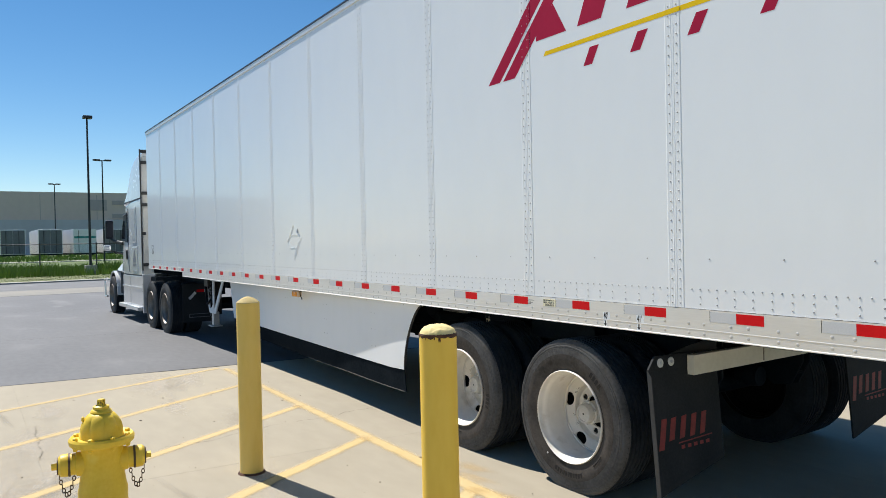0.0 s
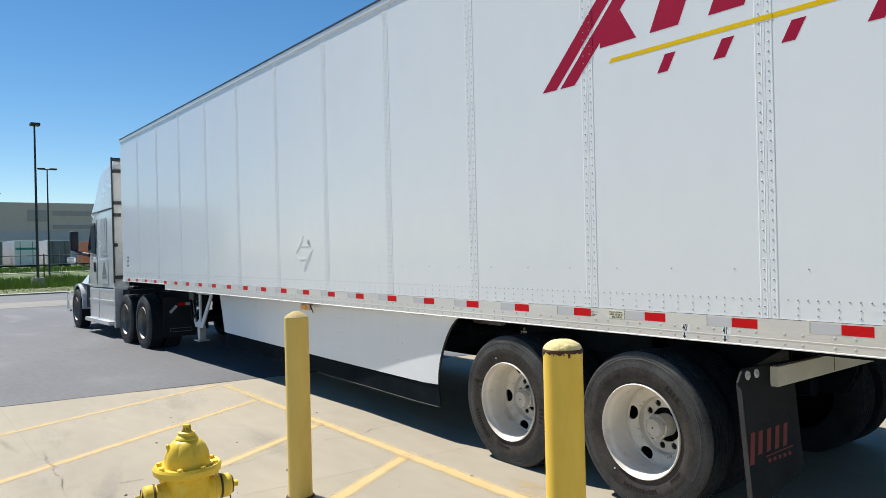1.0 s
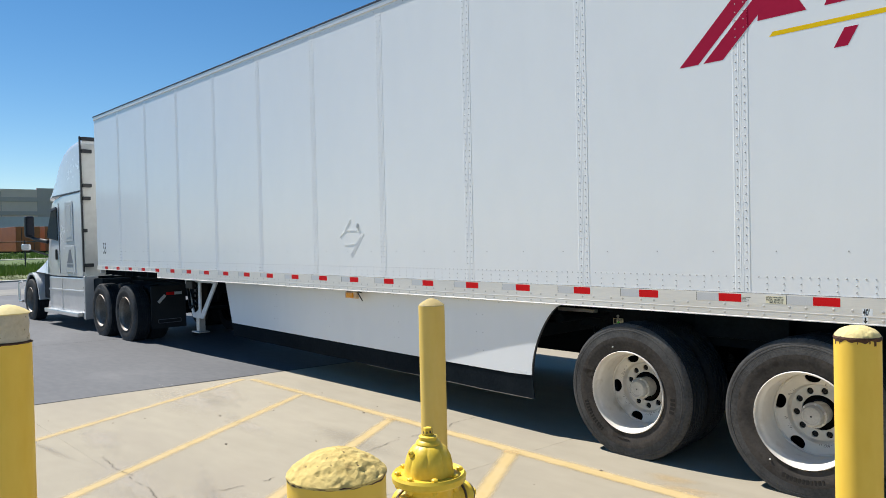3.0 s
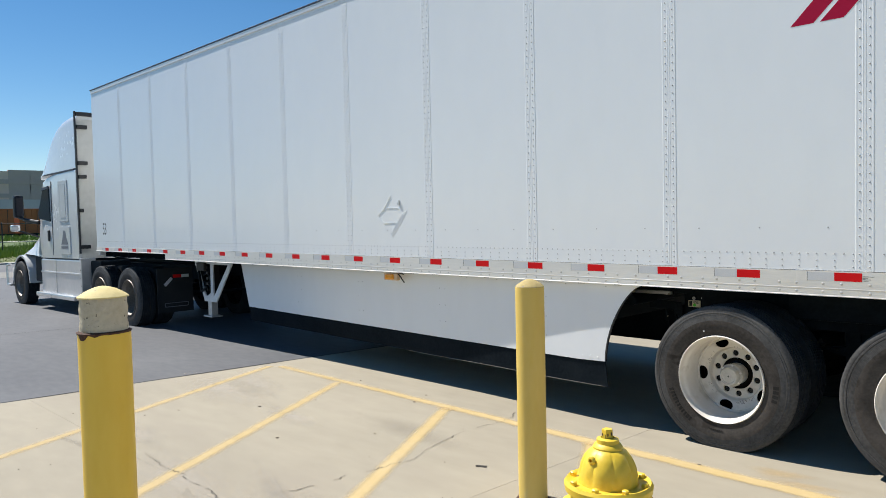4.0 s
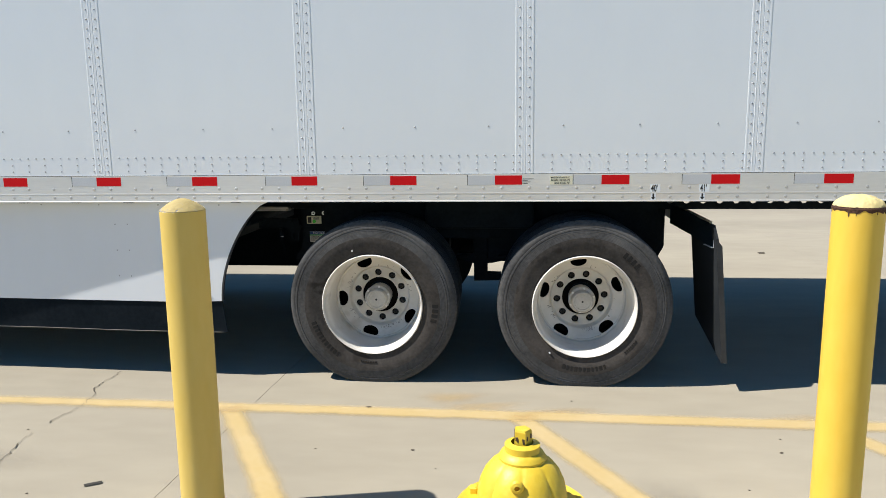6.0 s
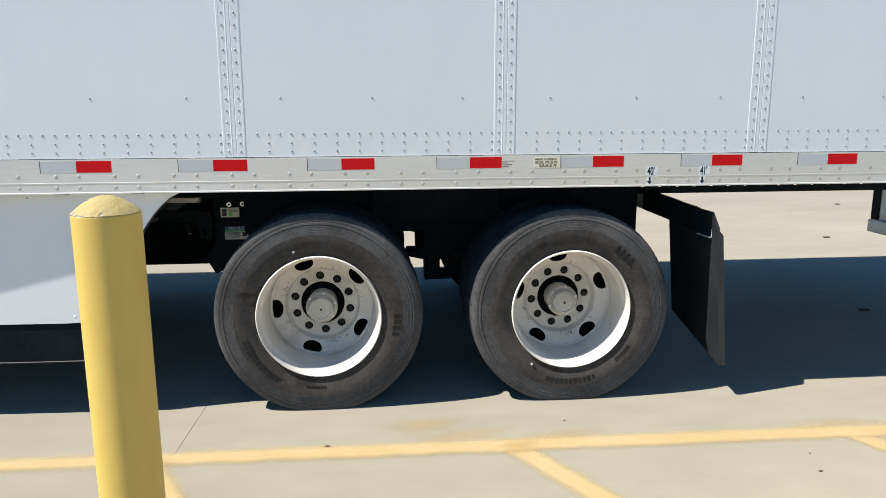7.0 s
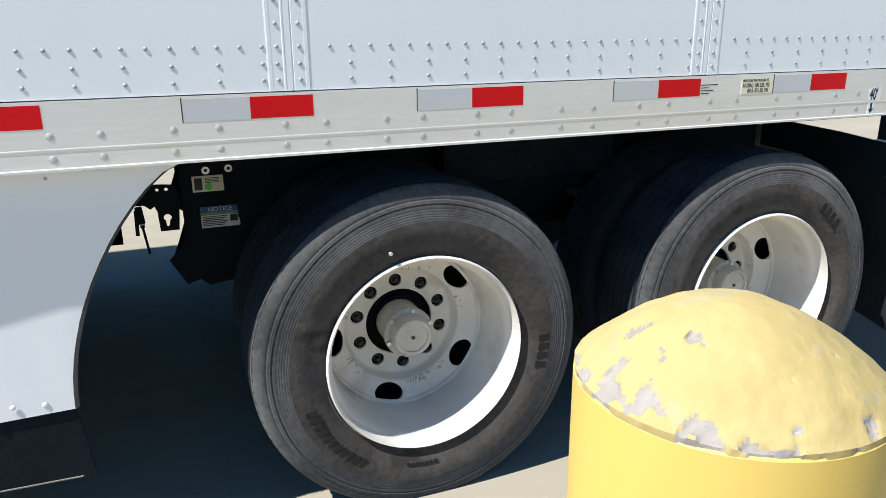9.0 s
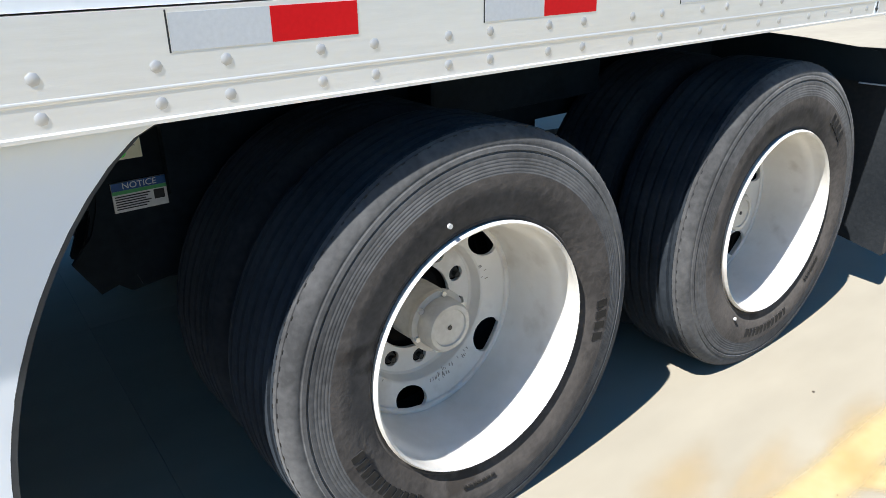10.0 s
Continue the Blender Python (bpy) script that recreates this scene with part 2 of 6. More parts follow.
M_TILT_BLUE = material("tilt_up_base", (0.53, 0.5, 0.54), (0.59, 0.56, 0.6), 0.85, large=0.1, fine=0.8, world_space=True)
M_BOXWHITE = material("parked_trailer_white", (0.74, 0.75, 0.76), (0.84, 0.84, 0.84), 0.45, large=0.6, fine=9)
M_DOORGREY = material("parked_trailer_door", (0.12, 0.13, 0.15), (0.18, 0.19, 0.21), 0.5, large=0.8, fine=9)
M_DOORTEAL = material("teal_stripe", (0.02, 0.2, 0.2), (0.03, 0.27, 0.26), 0.5)
M_ORANGE = material("weathered_orange_box", (0.3, 0.09, 0.03), (0.4, 0.13, 0.045), 0.6, large=0.6, fine=9)
M_CAB = material("silver_white_cab_paint", (0.66, 0.67, 0.67), (0.75, 0.75, 0.74), 0.25, 0.1, large=1.0, fine=10, coat=0.5)
M_CABSILVER = material("silver_fairing_paint", (0.5, 0.5, 0.5), (0.62, 0.61, 0.6), 0.3, 0.35, large=1.2, fine=12, coat=0.4)
M_CABBACK = material("cream_sleeper_back", (0.6, 0.58, 0.52), (0.72, 0.7, 0.64), 0.5, large=1.2, fine=10)
M_MIRROR_DARK = material("dark_mirror_shell_and_glass", (0.006, 0.009, 0.016), (0.012, 0.016, 0.026), 0.45, spec=0.25)
M_GLASS = material("tinted_cab_glass", (0.01, 0.012, 0.014), (0.016, 0.018, 0.02), 0.06, rough_var=0.02)
M_AMBER = material("amber_lens", (0.75, 0.26, 0.01), (0.85, 0.34, 0.02), 0.25)
M_LENSBASE = material("lamp_base_plastic", (0.55, 0.36, 0.2), (0.65, 0.46, 0.28), 0.45)
M_STICKER = material("white_sticker", (0.6, 0.6, 0.58), (0.72, 0.72, 0.7), 0.45, fine=60)
M_INK = material("black_ink", (0.012, 0.012, 0.012), (0.025, 0.025, 0.025), 0.5)
M_BLUE = material("blue_sticker", (0.012, 0.06, 0.2), (0.02, 0.09, 0.27), 0.4)
M_GREEN = material("green_sticker", (0.06, 0.3, 0.1), (0.09, 0.38, 0.14), 0.4)
M_LIME = material("lime_dot", (0.1, 0.75, 0.08), (0.15, 0.85, 0.1), 0.5)
M_CREAM = material("pale_yellow_sticker", (0.79, 0.74, 0.53), (0.85, 0.8, 0.6), 0.5)
M_FADEDRED = material("faded_red_print", (0.16, 0.02, 0.02), (0.26, 0.035, 0.03), 0.6, large=20, fine=80)
M_LETTER = material("moulded_rubber_mark", (0.022, 0.021, 0.02), (0.042, 0.039, 0.036), 0.7, spec=0.15)
M_LEAF_DEBRIS = material("dry_debris", (0.05, 0.04, 0.03), (0.12, 0.09, 0.06), 0.9)

# ---- building helpers ----
BASE = {}


def thing(name, at, label, category, group="", kind=""):
    """An Empty at the base of a thing."""
    ob = new(name)
    ob.location = at
    BASE[ob.name] = Vector(at)
    return tagged(ob, label, category, group, kind)


def part(name, bm, mat, parent=None, label="", smooth=False, kind="", at=None):
    """Links a bmesh, drawn in world metres, as one mesh under a thing or a part."""
    base = BASE[parent.name] if parent else Vector(at or (0, 0, 0))
    bmesh.ops.translate(bm, vec=-base, verts=bm.verts)
    bmesh.ops.recalc_face_normals(bm, faces=bm.faces)
    me = bpy.data.meshes.new(name)
    if smooth:
        for f in bm.faces:
            f.smooth = True
        for e in bm.edges:
            if len(e.link_faces) == 2 and e.calc_face_angle(0) > radians(35):
                e.smooth = False
    bm.to_mesh(me)
    bm.free()
    me.materials.append(mat)
    ob = new(name, me)
    if parent:
        ob.parent = parent
    else:
        ob.location = base
    BASE[ob.name] = base
    if label:
        ob["label"] = label
    if kind:
        ob["kind"] = kind
    return ob


def shared(name, ob, parent, offset, turn=(0, 0, 0)):
    """Another piece on the same mesh, at an offset in its parent's frame."""
    o = new(name, ob.data)
    o.parent = parent
    o.location, o.rotation_euler = offset, turn
    BASE[o.name] = BASE[parent.name]
    return o


def box(x0, x1, y0, y1, z0, z1, bevel=0.0, bm=None):
    bm = bm or bmesh.new()
    vs = bmesh.ops.create_cube(bm, size=1)["verts"]
    for v in vs:
        v.co = Vector(((x0 + x1) / 2 + v.co.x * (x1 - x0), (y0 + y1) / 2 + v.co.y * (y1 - y0), (z0 + z1) / 2 + v.co.z * (z1 - z0)))
    if bevel:
        es = list({e for v in vs for e in v.link_edges})
        bmesh.ops.bevel(bm, geom=es, offset=bevel, segments=2, affect="EDGES", profile=0.6)
    return bm


def prism(pts, axis, lo, hi, bevel=0.0, bm=None):
    """A polygon of (a, b) pairs pushed along an axis. axis y: (x, z); x: (y, z); z: (x, y)."""
    bm = bm or bmesh.new()

    def put(a, b, c):
        return {"y": (a, c, b), "x": (c, a, b), "z": (a, b, c)}[axis]

    low = [bm.verts.new(put(a, b, lo)) for a, b in pts]
    high = [bm.verts.new(put(a, b, hi)) for a, b in pts]
    faces = [bm.faces.new(low), bm.faces.new(high[::-1])]
    n = len(pts)
    for i in range(n):
        faces.append(bm.faces.new((low[i], low[(i + 1) % n], high[(i + 1) % n], high[i])))
    if bevel:
        es = list({e for f in faces for e in f.edges})
        bmesh.ops.bevel(bm, geom=es, offset=bevel, segments=2, affect="EDGES")
    return bm


def lathe(profile, centre, axis="z", seg=48, bm=None, closed=False):
    """Turns (radius, height) pairs round an axis through centre; closed joins last to first."""
    bm = bm or bmesh.new()
    c = Vector(centre)
    rings = []
    for r, h in profile:
        ring = []
        for k in range(seg if r > 1e-6 else 1):
            a = 2 * math.pi * k / seg
            u, v = r * math.cos(a), r * math.sin(a)
            ring.append(bm.verts.new(c + Vector({"z": (u, v, h), "y": (u, h, v), "x": (h, u, v)}[axis])))
        rings.append(ring)
    pairs = list(zip(rings, rings[1:])) + ([(rings[-1], rings[0])] if closed else [])
    for a, b in pairs:
        for k in range(seg):
            q = (k + 1) % seg
            quad = [a[k % len(a)], a[q % len(a)], b[q % len(b)], b[k % len(b)]]
            quad = list(dict.fromkeys(quad))
            if len(quad) > 2:
                bm.faces.new(quad)
    return bm


def rod(a, b, r, seg=10, bm=None):
    """A round bar from a to b."""
    bm = bm or bmesh.new()
    a, b = Vector(a), Vector(b)
    m = Matrix.Translation((a + b) / 2) @ (b - a).to_track_quat("Z", "Y").to_matrix().to_4x4()
    bmesh.ops.create_cone(bm, cap_ends=True, segments=seg, radius1=r, radius2=r, depth=(b - a).length, matrix=m)
    return bm


def bar(a, b, w, h, bm=None):
    """A flat bar from a to b, w across and h deep."""
    bm = bm or bmesh.new()
    a, b = Vector(a), Vector(b)
    m = Matrix.Translation((a + b) / 2) @ (b - a).to_track_quat("Z", "Y").to_matrix().to_4x4()
    vs = bmesh.ops.create_cube(bm, size=1)["verts"]
    for v in vs:
        v.co = m @ Vector((v.co.x * w, v.co.y * h, v.co.z * (b - a).length))
    return bm


def rivets(points, r, h, seg=7):
    """Round heads on a wall that faces -y, in one mesh."""
    verts, faces = [], []
    for x, y, z in points:
        o = len(verts)
        for rr, d in ((r, 0.0), (r * 0.8, h * 0.7)):
            for k in range(seg):
                a = 2 * math.pi * k / seg
                verts.append((x + rr * math.cos(a), y - d, z + rr * math.sin(a)))
        verts.append((x, y - h, z))
        for k in range(seg):
            q = (k + 1) % seg
            faces.append((o + k, o + q, o + seg + q, o + seg + k))
            faces.append((o + seg + k, o + seg + q, o + 2 * seg))
    return verts, faces


def rivet_part(name, points, r, h, mat, parent, label=""):
    me = bpy.data.meshes.new(name)
    verts, faces = rivets(points, r, h)
    base = BASE[parent.name]
    me.from_pydata([tuple(Vector(v) - base) for v in verts], [], faces)
    me.polygons.foreach_set("use_smooth", [True] * len(me.polygons))
    me.materials.append(mat)
    ob = new(name, me)
    ob.parent = parent
    BASE[ob.name] = base
    return tagged(ob, label, kind="stuff")


def lettering(name, text, at, size, mat, parent, label="", squeeze=1.0, turn_z=0.0, bold=0.0):
    """Built-in font on a wall that faces -y; at is the lower left corner."""
    cu = bpy.data.curves.new(name, "FONT")
    cu.body, cu.size, cu.extrude, cu.offset = text, size, 0.00025, bold
    tmp = bpy.data.objects.new(name, cu)
    scene.collection.objects.link(tmp)
    me = bpy.data.meshes.new_from_object(tmp.evaluated_get(bpy.context.evaluated_depsgraph_get()))
    bpy.data.objects.remove(tmp)
    bpy.data.curves.remove(cu)
    me.transform(pose(*(Vector(at) - BASE[parent.name]), 90, 0, turn_z) @ Matrix.Diagonal((squeeze, 1, 1, 1)))
    me.materials.clear()
    me.materials.append(mat)
    ob = new(name, me)
    ob.parent = parent
    BASE[ob.name] = BASE[parent.name]
    if label:
        ob["label"] = label
    return ob

# ---- ground ----
def ground_height(x):
    """Level lot, a ditch side and a low bank far ahead."""
    for x0, z0, x1, z1 in ((-64, -0.1, -84, 0.22), (-84, 0.22, -87, 0.25), (-87, 0.25, -95, 0.65), (-95, 0.65, -99, 0.0)):
        if x1 <= x <= x0:
            return z0 + (z1 - z0) * (x - x0) / (x1 - x0)
    return 0.0 if x < -99 else (-0.1 if x < -44.3 else -0.3)


bm = bmesh.new()
xs = [900, 60, 0, -43.9, -44.25, -44.3, -50, -64, -74, -84, -87, -91, -95, -99, -130, -260, -900]
ys = [-900, -200, -60, 0, 40, 120, 300, 900]
grid = [[bm.verts.new((x, y, ground_height(x))) for y in ys] for x in xs]
for i in range(len(xs) - 1):
    for j in range(len(ys) - 1):
        bm.faces.new((grid[i][j], grid[i + 1][j], grid[i + 1][j + 1], grid[i][j + 1]))
ground = part("ground", bm, M_GROUND)
tagged(ground, "green meadow ground that runs to the horizon", "ground", kind="structure")


def edge_x(k, y):
    """The slab joints across the lot lean a little; the first is the edge of the asphalt."""
    return -9.82 + 4.52 * k + (0.12 if k == 0 else 0.045) * y


def lot_drop(x):
    return 0.0 if x > -10 else max(-0.17, (x + 10) / 87)


bm = bmesh.new()
ys = [-60 + 3 * k for k in range(41)]
cols = [0.0, -3.1, -6.2, -12, -14.7, -20, -27, -33.8]
rows_ = [[bm.verts.new((edge_x(0, y) * (1 if c == 0 else 0) + (c - 9.87 if c else 0), y, lot_drop(c - 9.87) - (0.004 if c == 0 else 0))) for y in ys] for c in cols]
for i in range(len(cols) - 1):
    for j in range(len(ys) - 1):
        bm.faces.new((rows_[i][j], rows_[i][j + 1], rows_[i + 1][j + 1], rows_[i + 1][j]))
asphalt = part("road", bm, M_ASPHALT)
tagged(asphalt, "grey sealed asphalt yard with faint pale patches", "road", kind="structure")
bm = box(-36.5, -32.4, -60, 60, -0.172, -0.165)
tagged(part("road_strip", bm, M_STRIP), "pale concrete strip across the asphalt yard", "pavement", kind="structure")
bm = box(-44.3, -43.65, -60, 60, -0.3, -0.09, 0.03)
tagged(part("kerb", bm, M_KERB), "pale concrete kerb between yard and grass", "kerb", kind="structure")
bm = box(-60, -44.3, -60, 60, -0.2, -0.095)
tagged(part("verge", bm, M_MOWN), "mown grass verge behind the kerb", "grass", kind="structure")
bm = box(-86.4, -84.6, -80, 80, 0.1, 0.3)
tagged(part("path", bm, M_PATH), "pale concrete path through the far grass", "path", kind="structure")
for x in (-15.31, -23.6):
    bm = bmesh.new()
    sides = [[bm.verts.new((x + 0.206 * y + d, y, lot_drop(x + 0.206 * y + d) + 0.003)) for d in (0.0, 0.013)] for y in range(-12, 20)]
    for a, b in zip(sides, sides[1:]):
        bm.faces.new((a[0], a[1], b[1], b[0]))
    tagged(part("joint_line", bm, M_CRACK), "dark seam in the asphalt", "joint", kind="structure")


def blades(name, count, x0, x1, y0, y1, lo, hi, wide, mat, label, seed):
    """Loose upright blades of grass in one mesh."""
    rnd = random.Random(seed)
    verts, faces = [], []
    for _ in range(count):
        x, y = rnd.uniform(x0, x1), rnd.uniform(y0, y1)
        clump = 0.65 + 0.5 * noise.noise(Vector((x * 0.4, y * 0.4, seed)))
        h = rnd.uniform(lo, hi) * clump
        a, w = rnd.uniform(0, math.pi), wide * rnd.uniform(0.6, 1.3)
        dx, dy = math.cos(a) * w, math.sin(a) * w
        bx, by = rnd.gauss(0, 0.18) * h, rnd.gauss(0, 0.18) * h
        z = ground_height(x)
        o = len(verts)
        verts += [(x - dx, y - dy, z), (x + dx, y + dy, z), (x + bx * 0.4 + dx * 0.7, y + by * 0.4 + dy * 0.7, z + h * 0.6),
                  (x + bx * 0.4 - dx * 0.7, y + by * 0.4 - dy * 0.7, z + h * 0.6), (x + bx, y + by, z + h)]
        faces += [(o, o + 1, o + 2, o + 3), (o + 3, o + 2, o + 4)]
    me = bpy.data.meshes.new(name)
    me.from_pydata(verts, [], faces)
    me.materials.append(mat)
    return tagged(new(name, me), label, "grass", kind="stuff")


blades("tall_grass", 26000, -62, -50.5, -14, 34, 0.45, 1.05, 0.03, M_GRASS, "tall bright green grass behind the fence line", 3)
blades("verge_grass", 14000, -50.5, -44.5, -10, 26, 0.03, 0.08, 0.012, M_MOWN, "short mown grass on the verge", 4)
blades("far_grass", 9000, -96, -87.5, -12, 46, 0.2, 0.6, 0.05, M_GRASS, "rough grass on the far bank", 5)

# ---- concrete lot: slabs with open joints ----
pavement = thing("pavement", (0, 0, 0), "pale broom-finished concrete lot of large slabs", "pavement", kind="structure")
bm = prism([(-9.95, -16), (60, -16), (60, 60), (-1.6, 60)], "z", -0.16, -0.03)
part("slab_bed", bm, M_KERB, pavement)


def slab(k, j):
    g = 0.0006
    y0, y1 = -2.8 + 4.5 * j + g, -2.8 + 4.5 * (j + 1) - g
    a, b = edge_x(k, y0) + g, edge_x(k + 1, y0) - g
    c, d = edge_x(k + 1, y1) - g, edge_x(k, y1) + g
    bm = prism([(a, y0), (b, y0), (c, y1), (d, y1)], "z", -0.12, 0.0)
    top = [e for e in bm.edges if all(v.co.z > -0.01 for v in e.verts)]
    bmesh.ops.bevel(bm, geom=top, offset=0.0011, segments=1, affect="EDGES")
    part("slab", bm, M_CONCRETE, pavement)


for k in range(14):
    for j in range(-3, 13):
        slab(k, j)


part("joint_filler", prism([(edge_x(0, -16) + 0.02, -16), (edge_x(14, -16) - 0.02, -16), (edge_x(14, 55) - 0.02, 55), (edge_x(0, 55) + 0.02, 55)], "z", -0.1, -0.0018), M_STRIP, pavement, "dirt-filled joints between the slabs")


def strip(name, pts, wide, mat, label, z=0.004, category="marking", rough=0.0, seed=0, fade=None):
    """A flat painted or cracked ribbon along a way of (x, y) points."""
    rnd = random.Random(seed)
    bm = bmesh.new()
    rows = []
    for i, p in enumerate(pts):
        a, b = Vector(pts[max(i - 1, 0)]), Vector(pts[min(i + 1, len(pts) - 1)])
        n = Vector((-(b - a).y, (b - a).x)).normalized() * wide / 2
        jl, jr = 1 + rnd.uniform(-rough, rough), 1 + rnd.uniform(-rough, rough)
        rows.append([bm.verts.new((p[0] + n.x * s, p[1] + n.y * s, z)) for s in (jl * 1.3, jl * 0.25, -jr * 0.25, -jr * 1.3)])
    for a, b in zip(rows, rows[1:]):
        for k in range(3):
            bm.faces.new((a[k], a[k + 1], b[k + 1], b[k]))
    ob = part(name, bm, mat)
    values = []
    for p in pts:
        f = fade(*p) if fade else 1.0
        values += [0.0, f, f, 0.0]
    mark_inside(ob, values)
    return tagged(ob, label, category, kind="structure")


def mark_inside(ob, values):
    """Stores how far each vertex lies inside the rim of a mark."""
    ob.data.attributes.new("inside", "FLOAT", "POINT").data.foreach_set("value", values)


def stain(x, y, a, b, turn, mat, label):
    """A soft-edged patch lying on the concrete."""
    bm = bmesh.new()
    mid = bm.verts.new((0, 0, 0))
    values, rings = [1.0], []
    for f in (0.35, 0.7, 1.0):
        ring = []
        for k in range(24):
            t = 2 * math.pi * k / 24
            p = Vector((a * math.cos(t), b * math.sin(t), 0)) * f * (1 + 0.35 * noise.noise(Vector((math.cos(t) * 1.5 + x, math.sin(t) * 1.5 + y, f))))
            ring.append(bm.verts.new(p))
            values.append(1 - f)
        rings.append(ring)
    for k in range(24):
        bm.faces.new((mid, rings[0][k], rings[0][(k + 1) % 24]))
        for p, q in zip(rings, rings[1:]):
            bm.faces.new((p[k], q[k], q[(k + 1) % 24], p[(k + 1) % 24]))
    ob = part("stain", bm, mat)
    mark_inside(ob, values)
    ob.location, ob.rotation_euler = (x, y, 0.002), (0, 0, turn)
    return tagged(ob, label, "stain", kind="structure")


def between(a, b, n):
    return [(a[0] + (b[0] - a[0]) * k / n, a[1] + (b[1] - a[1]) * k / n) for k in range(n + 1)]


def faded(x, y):
    """The paint has worn most towards the asphalt."""
    return 0.55 + 0.35 * min(1, max(0, (x + 8.5) / 4.5))


strip("line", between((-9.62, -0.385), (6.0, -0.58), 160), 0.14, M_LINE, "worn yellow painted line along the parked trailer", rough=0.02, seed=1, fade=faded)
for n, (x0, x1) in enumerate(((-9.72, -8.01), (-8.44, -6.24), (-6.90, -4.70), (-5.42, -3.22), (-3.85, -1.65), (-2.31, -0.11), (-0.77, 1.43))):
    strip("hatch_line", between((x0, -0.46), (x1, -4.25), 40), 0.14, M_LINE, "worn yellow painted hatch line on concrete", z=0.003, rough=0.02, seed=n + 2, fade=faded)


def crack(pts, wide, seed):
    """A wandering crack through a few set points."""
    rnd = random.Random(seed)
    out = []
    for a, b in zip(pts, pts[1:]):
        n = max(3, int(math.hypot(b[0] - a[0], b[1] - a[1]) / 0.02))
        for k in range(n):
            s = k / n
            out.append((a[0] + (b[0] - a[0]) * s + rnd.gauss(0, 0.006), a[1] + (b[1] - a[1]) * s + rnd.gauss(0, 0.006)))
    k = 0
    while k < len(out) - 2:
        run = rnd.randint(2, 7)
        if rnd.random() < 0.86:
            strip("crack", out[k : k + run + 1], wide * rnd.uniform(0.5, 1.3), M_CRACK, "dark wandering crack in the concrete", z=0.0045, category="crack", rough=0.9, seed=seed + k)
        k += run


strip("edge_joint", [(edge_x(0, 0.5 * k) - 0.006, 0.5 * k) for k in range(-26, 60)], 0.022, M_JOINT, "dark open joint between concrete and asphalt", z=0.002, category="joint", rough=0.5, seed=77)
crack([(-6.36, 0.09), (-6.36, -0.19), (-6.28, -0.34), (-6.28, -0.52), (-6.31, -0.69), (-6.32, -0.79), (-6.29, -1.00), (-6.23, -1.24), (-6.21, -1.34), (-6.16, -1.45), (-6.12, -1.55), (-6.15, -1.66), (-6.16, -1.76), (-6.16, -1.89), (-6.23, -2.03), (-6.19, -2.10), (-6.24, -2.40), (-6.39, -2.80)], 0.003, 3)
crack([(-7.75, -2.72), (-7.44, -2.74), (-7.2, -2.76), (-7.05, -2.74), (-6.9, -2.77), (-6.6, -2.75), (-6.39, -2.80)], 0.0026, 6)
strip("crack", [(-5.72, -1.36), (-5.66, -1.32)], 0.02, M_CRACK, "short dark scrape on the concrete", z=0.0045, category="crack", rough=0.3, seed=9)

for x, y, a, b in ((-4.23, -0.22, 0.26, 0.12), (-4.05, -0.34, 0.3, 0.1), (-3.62, -0.4, 0.3, 0.1), (-2.3, -0.4, 0.3, 0.1)):
    stain(x, y, a, b, 0.1, M_STAIN, "faint orange rust stain on the concrete")
for x in (-3.81, -5.4, -6.88):
    stain(x, -0.475, 0.13, 0.085, 0.1, M_STAIN, "orange rust stain where the painted lines meet").location.z = 0.0065
rnd = random.Random(12)
for k in range(14):
    stain(rnd.uniform(-9.4, 1), rnd.uniform(-4.2, -0.3), rnd.uniform(0.5, 1.4), rnd.uniform(0.1, 0.35), rnd.uniform(-0.35, 0.05), M_PALE, "pale worn streak across the concrete")
rnd = random.Random(5)
for k in range(16):
    stain(rnd.uniform(-9, 3), rnd.uniform(-4.2, -0.1), rnd.uniform(0.25, 0.9), rnd.uniform(0.05, 0.22), rnd.uniform(-0.3, 0.3), M_DIRT, "faint grey tyre and water stain on the concrete")
rnd = random.Random(21)
for k in range(110):
    x, y = rnd.uniform(-9.5, 1.5), rnd.uniform(-4.4, -0.05)
    r = rnd.choice((0.003, 0.004, 0.005, 0.007, 0.011))
    bm = bmesh.new()
    bmesh.ops.create_icosphere(bm, subdivisions=1, radius=r)
    for v in bm.verts:
        v.co = Vector((v.co.x * rnd.uniform(0.6, 2.2), v.co.y * rnd.uniform(0.6, 1.4), max(v.co.z * 0.5, -0.002)))
    ob = part("debris", bm, M_LEAF_DEBRIS)
    ob.location = (x, y, 0.002)
    tagged(ob, "small dark crumb of dirt on concrete", "debris", "crumbs on the lot")
for x, y in ((2.4, 6.75), (-0.9, 1.4), (-1.0, 4.6), (0.6, 4.2)):
    bm = box(-0.035, 0.035, -0.02, 0.02, 0, 0.01, 0.004)
    ob = part("debris", bm, M_LEAF_DEBRIS)
    ob.location = (x, y, 0.002)
    tagged(ob, "flat scrap of litter on concrete", "debris", "scraps on the lot")

